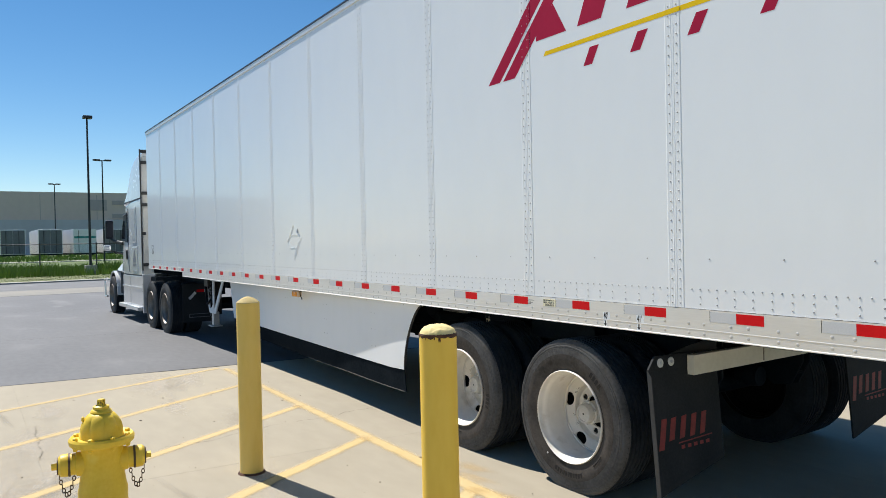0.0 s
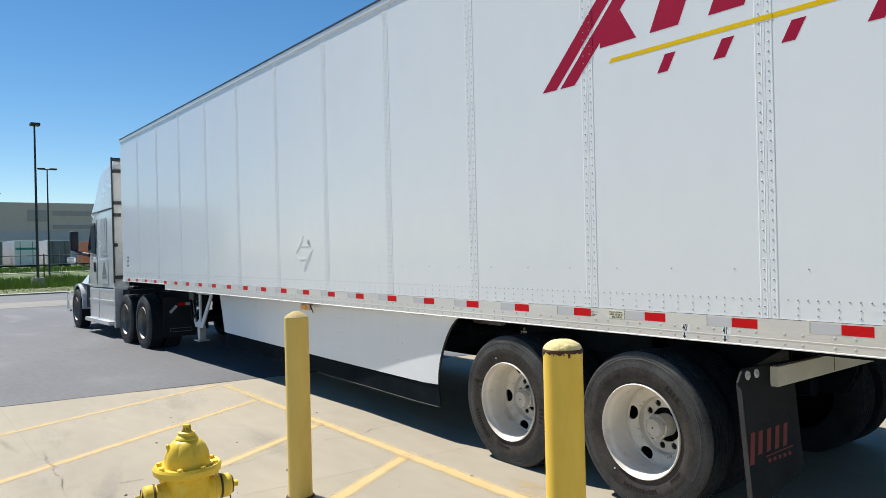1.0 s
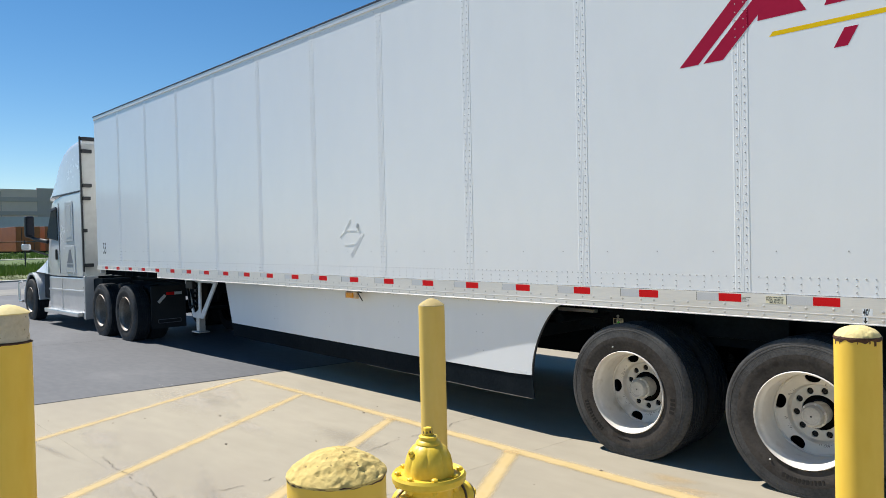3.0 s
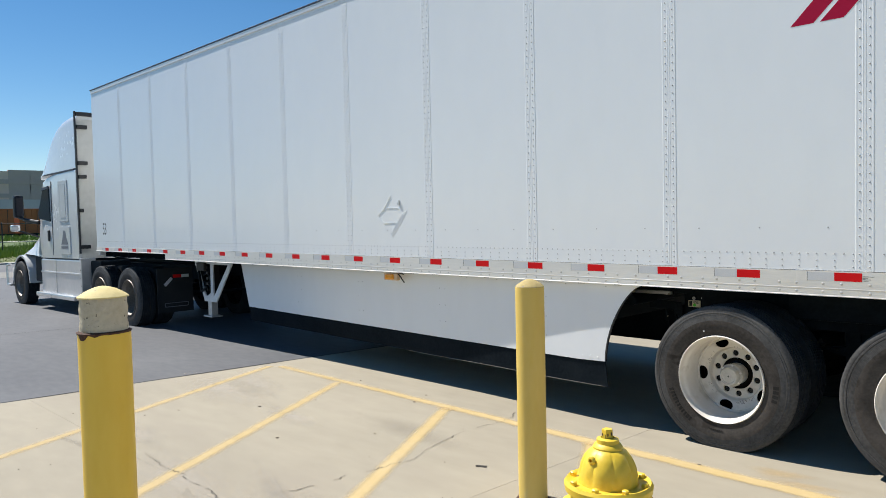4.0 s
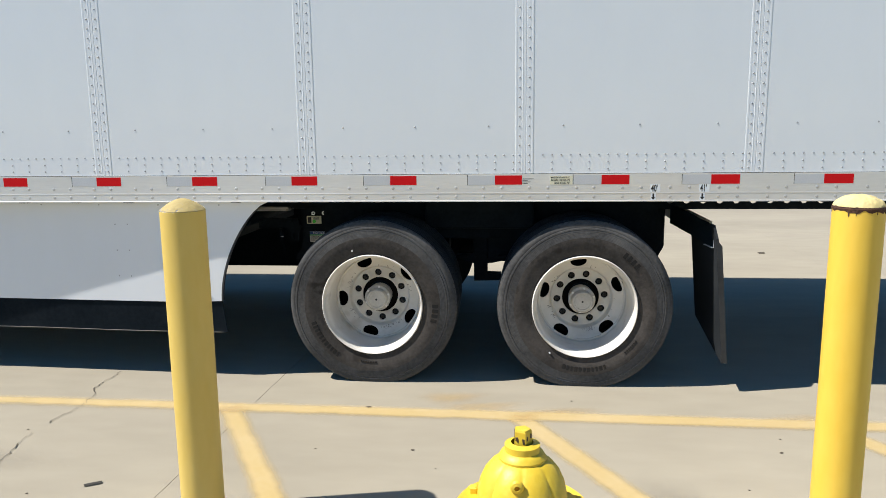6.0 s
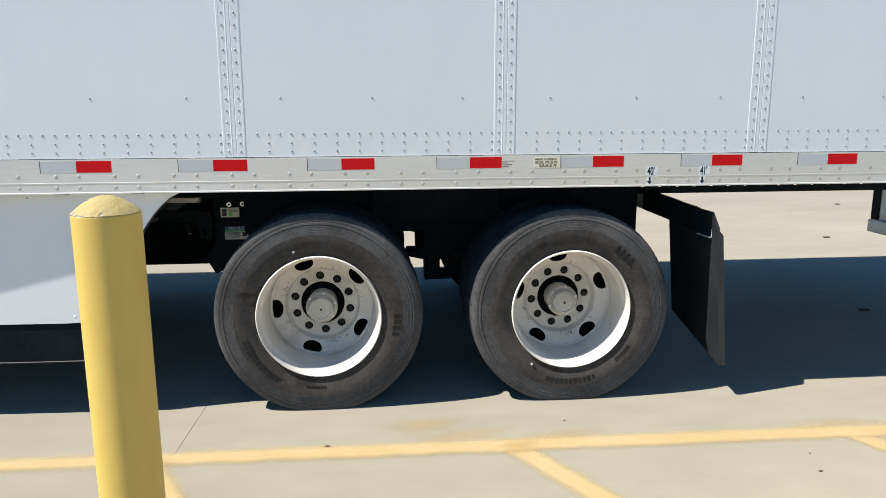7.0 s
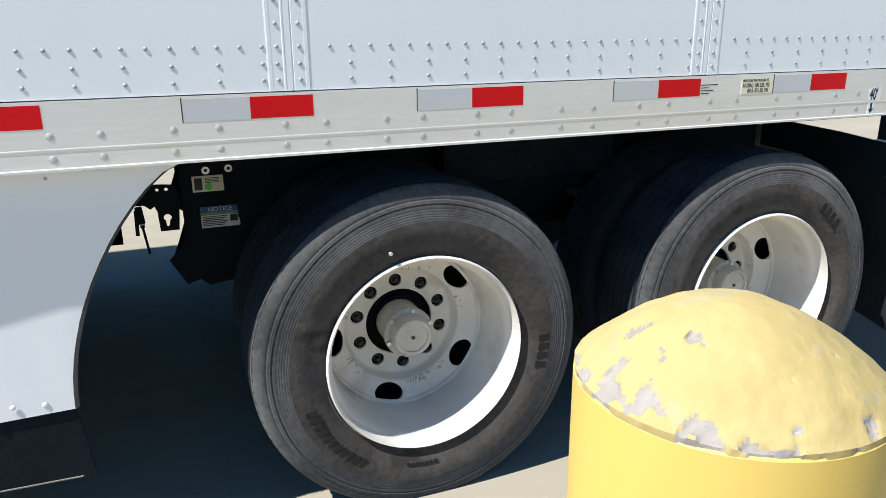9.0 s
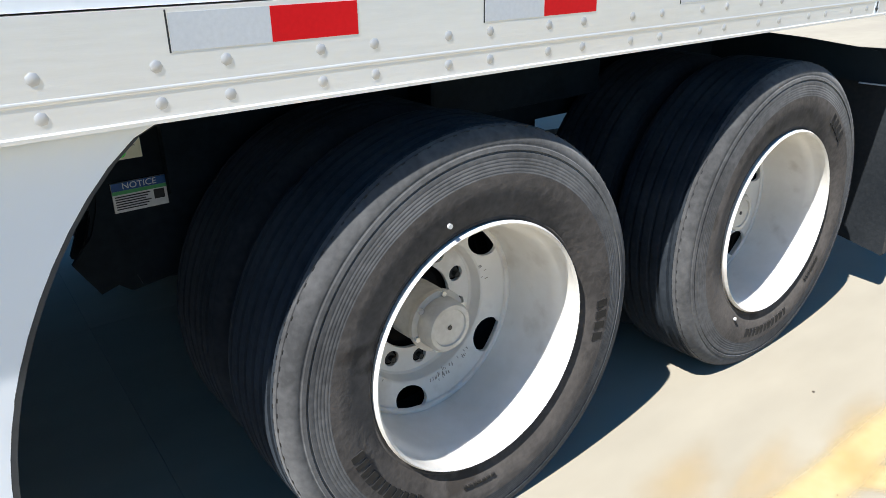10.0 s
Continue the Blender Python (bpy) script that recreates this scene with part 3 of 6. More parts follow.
# ---- bollards ----
def bollard(at, height, radius, kind, label):
    b = thing("bollard", (*at, 0), label, "bollard", "bollards round the hydrant")
    cx, cy = at
    paint = M_YELLOW_PALE if kind == "flaked" else M_YELLOW
    dome = {"bare": 0.034, "flaked": 0.042, "rust": 0.043, "rough": 0.036}[kind]
    neck = height - dome - (0.118 if kind == "bare" else 0.0)
    part("post", lathe([(radius, -0.02), (radius, neck - 0.004), (radius - 0.004, neck), (radius - 0.02, neck)], (cx, cy, 0), seg=48), paint, b, smooth=True)
    part("base_ring", lathe([(radius + 0.016, 0.0), (radius + 0.011, 0.007), (radius + 0.001, 0.012)], (cx, cy, 0), seg=40), M_RUST, b, "rust-brown stained collar at the ground", smooth=True)
    if kind == "bare":
        core = radius * 0.9
        bm = lathe([(core, neck - 0.03)] + [(core + 0.002 * math.sin(k * 2.1), neck + 0.118 * k / 6) for k in range(7)] + [(core - 0.01, neck + 0.12)], (cx, cy, 0), seg=48)
        for v in bm.verts:
            d = noise.noise(v.co * 40) * 0.0009
            v.co += Vector((v.co.x - cx, v.co.y - cy, 0)).normalized() * d
        part("concrete_core", bm, M_BARE, b, "bare pitted concrete core", smooth=True)
        bm = lathe([(radius + 0.0012, neck - 0.018), (radius + 0.004, neck), (core - 0.004, neck + 0.006)], (cx, cy, 0), seg=144)
        for v in bm.verts:
            if v.co.z < neck - 0.01:
                turn = math.degrees(math.atan2(v.co.y - cy, v.co.x - cx))
                v.co.z = neck - 0.004 - 0.005 * max(0.0, noise.noise(Vector((v.co.x * 40, v.co.y * 40, 0)))) - 0.017 * math.exp(-(((turn + 72) / 13) ** 4)) - 0.006 * math.exp(-(((turn + 40) / 9) ** 2))
        part("rust_edge", bm, M_RUST, b, "ragged rust edge of the torn sleeve", smooth=True)
        neck = height - dome
        cap_r, mat = radius * 0.965, M_CAP_PLAIN
    elif kind == "rust":
        bm = lathe([(radius + 0.001, neck - 0.013), (radius + 0.0025, neck - 0.002), (radius - 0.004, neck + 0.006)], (cx, cy, 0), seg=72)
        for v in bm.verts:
            if v.co.z < neck - 0.008:
                v.co.z += 0.012 * noise.noise(Vector((v.co.x * 50, v.co.y * 50, 2.0))) + 0.002
        part("rust_edge", bm, M_RUST, b, "rust streaks under the cap", smooth=True)
        rnd = random.Random(4)
        for k in range(11):
            a, long = rnd.uniform(0, 2 * math.pi), rnd.uniform(0.004, 0.018)
            u, v = Vector((math.cos(a), math.sin(a), 0)), Vector((-math.sin(a), math.cos(a), 0))
            c = Vector((cx, cy, neck - 0.014)) + u * (radius + 0.0004)
            bm = bmesh.new()
            wide = rnd.uniform(0.0015, 0.0035)
            vs = [bm.verts.new(c + v * s * w + u * d + Vector((0, 0, h))) for h, w in ((0.01, wide), (-long * 0.6, wide * 0.7), (-long, wide * 0.2)) for s in (-1, 1) for d in (0.0, 0.0012)]
            bmesh.ops.convex_hull(bm, input=vs)
            part("rust_drip", bm, M_RUST, b, "thin rust drip")
        part("cap_seam", lathe([(radius - 0.001, neck + 0.0005), (radius + 0.0015, neck + 0.002), (radius - 0.001, neck + 0.004)], (cx, cy, 0), seg=48), M_RUST, b, "dark seam under the cap", smooth=True)
        cap_r, mat = radius * 0.985, M_CAP_PLAIN
    else:
        if kind == "rough":
            bm = lathe([(radius + 0.0006, neck - 0.0045), (radius + 0.0014, neck - 0.0015), (radius - 0.004, neck + 0.002)], (cx, cy, 0), seg=72)
            for v in bm.verts:
                if v.co.z < neck - 0.003:
                    v.co.z += 0.0035 * noise.noise(Vector((v.co.x * 50, v.co.y * 50, 2.0)))
            part("rust_edge", bm, M_RUST, b, "rusty line under the cap", smooth=True)
        cap_r, mat = radius * (1.012 if kind == "rough" else 0.995), M_CAP_ROUGH if kind == "rough" else M_CAP_YELLOW
    full, rings, seg = 0.85, 26, 144
    if kind == "flaked":
        rings, seg = 52, 288
    prof = [(cap_r, neck - 0.004)] + [(cap_r * math.cos(math.pi / 2 * k / rings) ** full, neck + dome * math.sin(math.pi / 2 * k / rings) ** 1.2) for k in range(rings)] + [(0.0, neck + dome)]
    if kind != "rust":
        steep = 2.3 if kind == "rough" else 1.8
        prof = [(cap_r, neck - 0.004)] + [(cap_r * (1 - k / rings), neck + dome * (1 - (1 - k / rings) ** steep)) for k in range(rings)] + [(0.0, neck + dome)]
    bm = lathe(prof, (cx, cy, 0), seg=seg)
    amount = {"rough": 0.0013, "flaked": 0.001, "rust": 0.002, "bare": 0.0003}[kind]
    chips = {}
    for v in bm.verts:
        out = Vector((v.co.x - cx, v.co.y - cy, 0.12)).normalized()
        edge = math.hypot(v.co.x - cx, v.co.y - cy) / cap_r
        lump = noise.noise(v.co * 45) + 0.6 * noise.noise(v.co * 110)
        chip = 0.0
        if kind == "flaked":
            chip = noise.noise(v.co * 78 + Vector((3, 1, 7))) + 0.5 * noise.noise(v.co * 170) + 0.4 * max(0.0, edge - 0.72) / 0.28 - 0.28 * (v.co.x - cx) / cap_r - 0.7
            lump -= min(max(chip * 12, 0), 1) * 1.6
        elif kind == "rough":
            crust = abs(noise.noise(Vector((v.co.x * 60, v.co.y * 60, v.co.z * 110)))) + 0.5 * abs(noise.noise(v.co * 150))
            lump += 1.5 - 3.6 * crust
            chip = noise.noise(v.co * 95 + Vector((5, 2, 1))) + 0.6 * noise.noise(v.co * 210) - 0.66
            lump -= min(max(chip * 8, 0), 1) * 1.2
        chips[v] = chip
        v.co += out * amount * lump
    for f in bm.faces:
        f.material_index = 1 if sum(chips[v] for v in f.verts) > 0 else 0
    cap = part("cap", bm, mat, b, "domed concrete cap with flaking yellow paint", smooth=True)
    cap.data.materials.append(M_CAP_PIT if kind == "rough" else M_CAP_CHIP)
    return b


bollard((-2.675, -1.481), 1.27, 0.0835, "rust", "yellow painted steel bollard with rust under its cap")
bollard((-5.098, -1.545), 1.268, 0.082, "flaked", "yellow painted steel bollard with a flaking domed cap")
bollard((-2.683, -3.925), 1.308, 0.081, "rough", "yellow bollard with a blistered, peeling domed cap")
bollard((-5.04, -3.893), 1.42, 0.083, "bare", "yellow bollard with bare concrete below its cap")

# ---- hydrant ----
HX, HY = -3.849, -2.697
hyd = thing("fire_hydrant", (HX, HY, 0), "glossy yellow cast-iron fire hydrant with chained nozzle caps", "hydrant")
part("barrel", lathe([(0.15, 0), (0.15, 0.03), (0.125, 0.04), (0.118, 0.06), (0.118, 0.3), (0.124, 0.32), (0.124, 0.42), (0.118, 0.44), (0.108, 0.5), (0.105, 0.63), (0.112, 0.645), (0.13, 0.652)], (HX, HY, 0)), M_HYDRANT, hyd, smooth=True)
part("flange", lathe([(0.1, 0.648), (0.15, 0.65), (0.161, 0.66), (0.164, 0.684), (0.156, 0.696), (0.148, 0.694), (0.142, 0.69), (0.1, 0.69)], (HX, HY, 0), seg=64), M_HYDRANT, hyd, smooth=True)
prof = [(0.112, 0.685), (0.108, 0.70), (0.106, 0.73), (0.1, 0.758), (0.088, 0.785), (0.072, 0.806), (0.056, 0.818), (0.05, 0.82)]
bm = lathe(prof, (HX, HY, 0), seg=96)
for v in bm.verts:
    a = math.atan2(v.co.y - HY, v.co.x - HX)
    lobe = abs(math.sin(a * 4)) ** 0.6
    fade = min(1, max(0, (v.co.z - 0.7) / 0.03)) * min(1, max(0, (0.83 - v.co.z) / 0.05))
    r = Vector((v.co.x - HX, v.co.y - HY, 0))
    v.co += r.normalized() * (lobe - 0.75) * 0.007 * fade
part("bonnet", bm, M_HYDRANT, hyd, "ribbed bell-shaped bonnet", smooth=True)
part("nut_collar", lathe([(0.054, 0.815), (0.055, 0.824), (0.049, 0.834), (0.041, 0.838), (0.041, 0.853), (0.026, 0.858)], (HX, HY, 0), seg=40), M_HYDRANT, hyd, smooth=True)
nut = part("operating_nut", lathe([(0.0225, 0.85), (0.0215, 0.886), (0.019, 0.89), (0.0, 0.89)], (HX, HY, 0), seg=5), M_HYDRANT, hyd)
rnd = random.Random(8)
for k in range(14):
    side = k % 5
    a = 2 * math.pi * (side + 0.5) / 5
    u, v = Vector((math.cos(a), math.sin(a), 0)), Vector((-math.sin(a), math.cos(a), 0))
    c = Vector((HX, HY, rnd.uniform(0.864, 0.882))) + u * 0.0178 + v * rnd.uniform(-0.009, 0.009)
    bm = bmesh.new()
    for vt in bmesh.ops.create_cube(bm, size=1)["verts"]:
        vt.co = c + u * vt.co.x * 0.0012 + v * vt.co.y * rnd.uniform(0.003, 0.008) + Vector((0, 0, vt.co.z * rnd.uniform(0.004, 0.016)))
    part("paint_chip", bm, M_CHAIN, nut, "bare brown metal where paint is chipped")
for k in range(8):
    a = 2 * math.pi * (k + 0.3) / 8
    x, y = HX + 0.138 * math.cos(a), HY + 0.138 * math.sin(a)
    part("flange_bolt", lathe([(0.014, 0.69), (0.014, 0.703), (0.009, 0.706), (0.0, 0.706)], (x, y, 0), seg=6), M_HYDRANT, hyd)
    part("flange_nut", lathe([(0.0, 0.632), (0.008, 0.632), (0.014, 0.64), (0.014, 0.66)], (x, y, 0), seg=6), M_HYDRANT, hyd)
part("bonnet_eye", lathe([(0.006, 0.0), (0.013, 0.002), (0.016, 0.008), (0.013, 0.014), (0.006, 0.016)], (HX - 0.012, HY - 0.097, 0.79), axis="y", seg=16, closed=True), M_HYDRANT, hyd, smooth=True)


def nozzle(angle, z, r, reach):
    """An outlet with its cap, nut and chain, pointing away from the barrel."""
    turn = Matrix.Translation((HX, HY, z)) @ Matrix.Rotation(radians(angle), 4, "Z")

    def lay(bm):
        bmesh.ops.transform(bm, matrix=turn, verts=bm.verts)
        return bm

    part("nozzle", lay(lathe([(r * 1.1, 0.08), (r * 1.08, 0.125), (r * 0.98, 0.13), (r * 0.98, reach - 0.085)], (0, 0, 0), axis="x", seg=36)), M_HYDRANT, hyd, smooth=True)
    part("chain_ring", lay(lathe([(r * 0.96, reach - 0.092), (r * 1.06, reach - 0.09), (r * 1.06, reach - 0.082), (r * 0.96, reach - 0.08)], (0, 0, 0), axis="x", seg=36)), M_CHAIN, hyd, "brown chain ring", smooth=True)
    part("nozzle_cap", lay(lathe([(r * 1.02, reach - 0.08), (r * 1.04, reach - 0.076), (r * 1.0, reach - 0.045), (r * 0.8, reach - 0.034), (r * 0.7, reach - 0.03), (0.0, reach - 0.028)], (0, 0, 0), axis="x", seg=36)), M_HYDRANT, hyd, smooth=True)
    part("cap_nut", lay(lathe([(0.02, reach - 0.032), (0.0185, reach), (0.0, reach)], (0, 0, 0), axis="x", seg=5)), M_HYDRANT, hyd)
    part("chain_ring", lay(lathe([(r * 0.74, reach - 0.036), (r * 0.8, reach - 0.033), (r * 0.76, reach - 0.027)], (0, 0, 0), axis="x", seg=30)), M_CHAIN, hyd, "brown chain ring", smooth=True)
    n = 12
    for k in range(n):
        s = (k + 0.5) / n
        x = reach - 0.034 - 0.075 * s - 0.06 * math.sin(math.pi * s) * 0
        zz = -r * 0.8 - 0.085 * math.sin(math.pi * min(s * 1.02, 1)) - 0.02 * s
        bm = lathe([(0.0075, -0.0022), (0.0098, 0.0), (0.0075, 0.0022), (0.0052, 0.0)], (0, 0, 0), axis="y" if k % 2 else "x", seg=10, closed=True)
        bmesh.ops.scale(bm, vec=(1, 1, 1.35), verts=bm.verts)
        bmesh.ops.translate(bm, vec=(x, 0, zz), verts=bm.verts)
        part("chain_link", lay(bm), M_CHAIN, hyd, smooth=True)


nozzle(82, 0.555, 0.058, 0.245)
nozzle(262, 0.555, 0.058, 0.245)
nozzle(172, 0.5, 0.08, 0.25)
# a slim model: the top stays, all else draws in towards the axis
for ob in hyd.children_recursive:
    for v in ob.data.vertices:
        z = v.co.z
        v.co = (v.co.x * 0.905, v.co.y * 0.905, 0.899 - 0.9 * (0.89 - z) if z > 0.5 else z * 1.096)

# ---- wheels ----
def fill_with_holes(loops, y, depth):
    """A flat plate in the plane of a wheel, with holes, and some thickness."""
    bm = bmesh.new()
    edges = []
    for loop in loops:
        vs = [bm.verts.new((x, y, z)) for x, z in loop]
        edges += [bm.edges.new((vs[i], vs[(i + 1) % len(vs)])) for i in range(len(vs))]
    bmesh.ops.triangle_fill(bm, edges=edges, use_beauty=True)
    res = bmesh.ops.extrude_face_region(bm, geom=list(bm.faces))
    bmesh.ops.translate(bm, vec=(0, depth, 0), verts=[v for v in res["geom"] if isinstance(v, bmesh.types.BMVert)])
    return bm


def oval(cx, cz, a, b, turn, n):
    return [(cx + a * math.cos(t) * math.cos(turn) - b * math.sin(t) * math.sin(turn), cz + a * math.cos(t) * math.sin(turn) + b * math.sin(t) * math.cos(turn))
            for t in [2 * math.pi * k / n for k in range(n)]]


def tyre_profile(grow):
    """Half section mirrored: bead, bulging side with fine rings, shoulder, grooved tread."""
    side = [(0.288, 0.098), (0.294, 0.118), (0.305, 0.126), (0.309, 0.1252), (0.312, 0.127), (0.33, 0.1325), (0.36, 0.139), (0.385, 0.141), (0.402, 0.1395)]
    for r in (0.404, 0.411, 0.418, 0.425, 0.432):
        w = 0.1395 - (r - 0.404) * 0.13
        side += [(r, w), (r + 0.001, w - 0.0006), (r + 0.0022, w - 0.0006), (r + 0.0032, w - 0.0004)]
    side += [(0.444, 0.134), (0.4455, 0.1318), (0.4485, 0.1316), (0.45, 0.1345), (0.458, 0.133), (0.46, 0.1302), (0.463, 0.13), (0.465, 0.1305),
             (0.476, 0.1275), (0.484, 0.1215), (0.49, 0.113), (0.4945, 0.1065), (0.4925, 0.1058), (0.4925, 0.1046), (0.4955, 0.1038), (0.4972, 0.096)]
    tread = []
    for g in (0.083, 0.05, 0.017):
        tread += [(0.499, g + 0.006), (0.489, g + 0.004), (0.489, g - 0.004), (0.4995, g - 0.006)]
    half = side + tread
    half = [(r * grow, y * 1.06) for r, y in half]
    return [(r, -y) for r, y in half] + [(r, y) for r, y in half[::-1]]


def rubber(name, parent, at, segs=112, shaded=False):
    """One tyre; side and tread share the mesh."""
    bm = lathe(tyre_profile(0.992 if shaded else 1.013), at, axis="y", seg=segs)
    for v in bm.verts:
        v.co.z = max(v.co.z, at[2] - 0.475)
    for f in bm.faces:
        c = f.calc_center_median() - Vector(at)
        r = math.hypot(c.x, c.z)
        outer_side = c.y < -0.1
        # Tread, inward sides and whole inner tyres get the rubber with painted-in shade.
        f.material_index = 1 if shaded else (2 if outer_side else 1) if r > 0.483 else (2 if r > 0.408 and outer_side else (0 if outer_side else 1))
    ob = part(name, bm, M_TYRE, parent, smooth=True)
    ob.data.materials.append(M_SHADED_TREAD)
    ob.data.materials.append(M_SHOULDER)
    return ob


def shoulder_cuts(parent, at):
    """Short cuts along the edge of the shoulder rib."""
    for w, n, off, rad in ((-0.1135, 96, 0.0, 0.5003), (-0.101, 96, 0.5, 0.5029)):
        bm = bmesh.new()
        for k in range(n):
            a = 2 * math.pi * (k + off) / n
            u, v = Vector((math.cos(a), 0, math.sin(a))), Vector((-math.sin(a), 0, math.cos(a)))
            if at[2] + u.z * 0.5 < 0.03:
                continue
            c = Vector(at) + u * rad + Vector((0, w, 0))
            for vt in bmesh.ops.create_cube(bm, size=1)["verts"]:
                vt.co = c + u * vt.co.x * 0.004 + v * vt.co.z * 0.0085 + Vector((0, vt.co.y * 0.0018, 0))
        part("siping", bm, M_INK, parent, "row of short tread cuts", kind="stuff")


def sidewall_marks(parent, at, base):
    """Plain raised blocks and thin bars where the moulded writing stands."""
    def block(deg, r, tall, wide):
        a = radians(deg)
        u, v = Vector((math.cos(a), 0, math.sin(a))), Vector((-math.sin(a), 0, math.cos(a)))
        c = Vector(at) + u * r - Vector((0, 0.1475, 0))
        bm = bmesh.new()
        for vt in bmesh.ops.create_cube(bm, size=1)["verts"]:
            vt.co = c + u * vt.co.x * tall + v * vt.co.z * wide + Vector((0, vt.co.y * 0.004, 0))
        part("sidewall_mark", bm, M_LETTER, parent)

    for k in range(11):
        block(base + k * 3.7, 0.372, 0.03, 0.013 if k % 3 else 0.018)
    for k in range(4):
        block(base + 148 + k * 4.6, 0.378, 0.036, 0.02)
    for k in range(7):
        block(base + 60 + k * 2.4, 0.35, 0.008, 0.009)


def wheel(parent, at, holes, outer=True, dark=False, steer=False, marks=None):
    """A deep-dished steel wheel whose outer face looks to -y: rim, disc, tyre, hub, nuts."""
    x, y, z = at
    # Inner and far wheels carry the shade under the trailer in their colour.
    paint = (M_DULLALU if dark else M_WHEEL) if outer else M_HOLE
    rim = lathe([(0.287, -0.105), (0.3, -0.125), (0.303, -0.138), (0.298, -0.146), (0.292, -0.14), (0.289, -0.12), (0.287, -0.104), (0.283, -0.099), (0.276, -0.088), (0.273, -0.07), (0.2705, 0.03), (0.268, 0.058), (0.265, 0.07), (0.265, 0.1), (0.283, 0.1), (0.284, 0.0)], at, axis="y", seg=72)
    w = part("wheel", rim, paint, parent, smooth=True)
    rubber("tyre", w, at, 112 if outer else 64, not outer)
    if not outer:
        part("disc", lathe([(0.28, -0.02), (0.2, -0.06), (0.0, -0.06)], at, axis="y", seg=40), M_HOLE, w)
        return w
    outline = [oval(0, 0, 0.27, 0.27, 0, 64), oval(0, 0, 0.192, 0.192, 0, 48)]
    face = [oval(0, 0, 0.178, 0.178, 0, 48), oval(0, 0, 0.112, 0.112, 0, 40)]
    for k in range(5):
        a = radians(holes + 72 * k)
        outline.append(oval(0.231 * math.cos(a), 0.231 * math.sin(a), 0.033, 0.049, a, 24))
    for k in range(10):
        a = radians(holes + 36 * k + 18.5)
        face.append(oval(0.144 * math.cos(a), 0.144 * math.sin(a), 0.0215, 0.0215, 0, 14))
    bm = fill_with_holes(outline, 0.07, 0.01)
    for v in bm.verts:
        v.co.y += 0.03 * min(1, max(0, (0.27 - math.hypot(v.co.x, v.co.z)) / 0.078))
    bmesh.ops.translate(bm, vec=at, verts=bm.verts)
    disc = part("disc", bm, paint, w, "dished disc with five hand holes")
    bm = fill_with_holes(face, 0.138, 0.012)
    bmesh.ops.translate(bm, vec=at, verts=bm.verts)
    lathe([(0.193, 0.099), (0.189, 0.103), (0.182, 0.132), (0.177, 0.138)], at, axis="y", seg=48, bm=bm)
    part("bolt_face", bm, paint, w, "recessed face with ten nut holes")
    part("disc_step", lathe([(0.262, 0.071), (0.258, 0.0685), (0.252, 0.069), (0.249, 0.0755)], at, axis="y", seg=56), paint, w, "pressed ring in the disc", smooth=True)
    part("drum", lathe([(0.262, 0.2), (0.25, 0.175), (0.12, 0.175), (0.1, 0.165), (0.0, 0.165)], at, axis="y", seg=40), M_HOLE, w, "rusty brake drum, near-black with the shade inside the wheel")
    part("hub", lathe([(0.074, 0.15), (0.073, 0.075), (0.07, 0.07), (0.07, 0.055), (0.08, 0.052), (0.08, 0.04), (0.066, 0.036), (0.064, 0.0), (0.058, -0.008), (0.048, -0.008), (0.046, -0.004), (0.0, -0.004)], at, axis="y", seg=40), M_HUB, w, "grey metal hub with an oil cap", smooth=True)
    part("plug", lathe([(0.006, 0.0), (0.006, -0.007), (0.0, -0.007)], at, axis="y", seg=10), M_INK, w)
    for k in range(6):
        a = radians(60 * k + 20)
        part("cap_bolt", lathe([(0.007, 0.04), (0.007, 0.03), (0.0, 0.03)], (x + 0.0725 * math.cos(a), y, z + 0.0725 * math.sin(a)), axis="y", seg=6), M_ALU, w)
    for k in range(10):
        a = radians(holes + 36 * k + 18.5)
        part("lug_nut", lathe([(0.0165, 0.17), (0.0165, 0.146), (0.0085, 0.144), (0.0085, 0.128), (0.0, 0.128)], (x + 0.144 * math.cos(a), y, z + 0.144 * math.sin(a)), axis="y", seg=6), M_NUT, w)
    if marks is not None:
        rnd = random.Random(int(marks))
        bm = bmesh.new()
        for deg, n in ((150, 16), (205, 14), (285, 26), (320, 22), (20, 8), (75, 6)):
            for k in range(n):
                a = deg + rnd.gauss(0, 9)
                if abs((a - holes + 36) % 72 - 36) < 15:
                    continue
                a = radians(a)
                r = rnd.uniform(0.194, 0.212)
                u, v = Vector((math.cos(a), 0, math.sin(a))), Vector((-math.sin(a), 0, math.cos(a)))
                c = Vector(at) + u * r + Vector((0, 0.07 + 0.03 * (0.27 - r) / 0.078 - 0.0006, 0))
                for vt in bmesh.ops.create_cube(bm, size=1)["verts"]:
                    vt.co = c + (u + v * rnd.uniform(-0.05, 0.05)) * vt.co.x * rnd.uniform(0.006, 0.02) + v * vt.co.z * rnd.uniform(0.0012, 0.0028) + Vector((0, vt.co.y * 0.0008, 0))
        part("scuff_marks", bm, M_GRIME_AND_HEM, w, "dark scuffs in the white paint", kind="stuff")
        sidewall_marks(w, at, marks)
        shoulder_cuts(w, at)
    return w


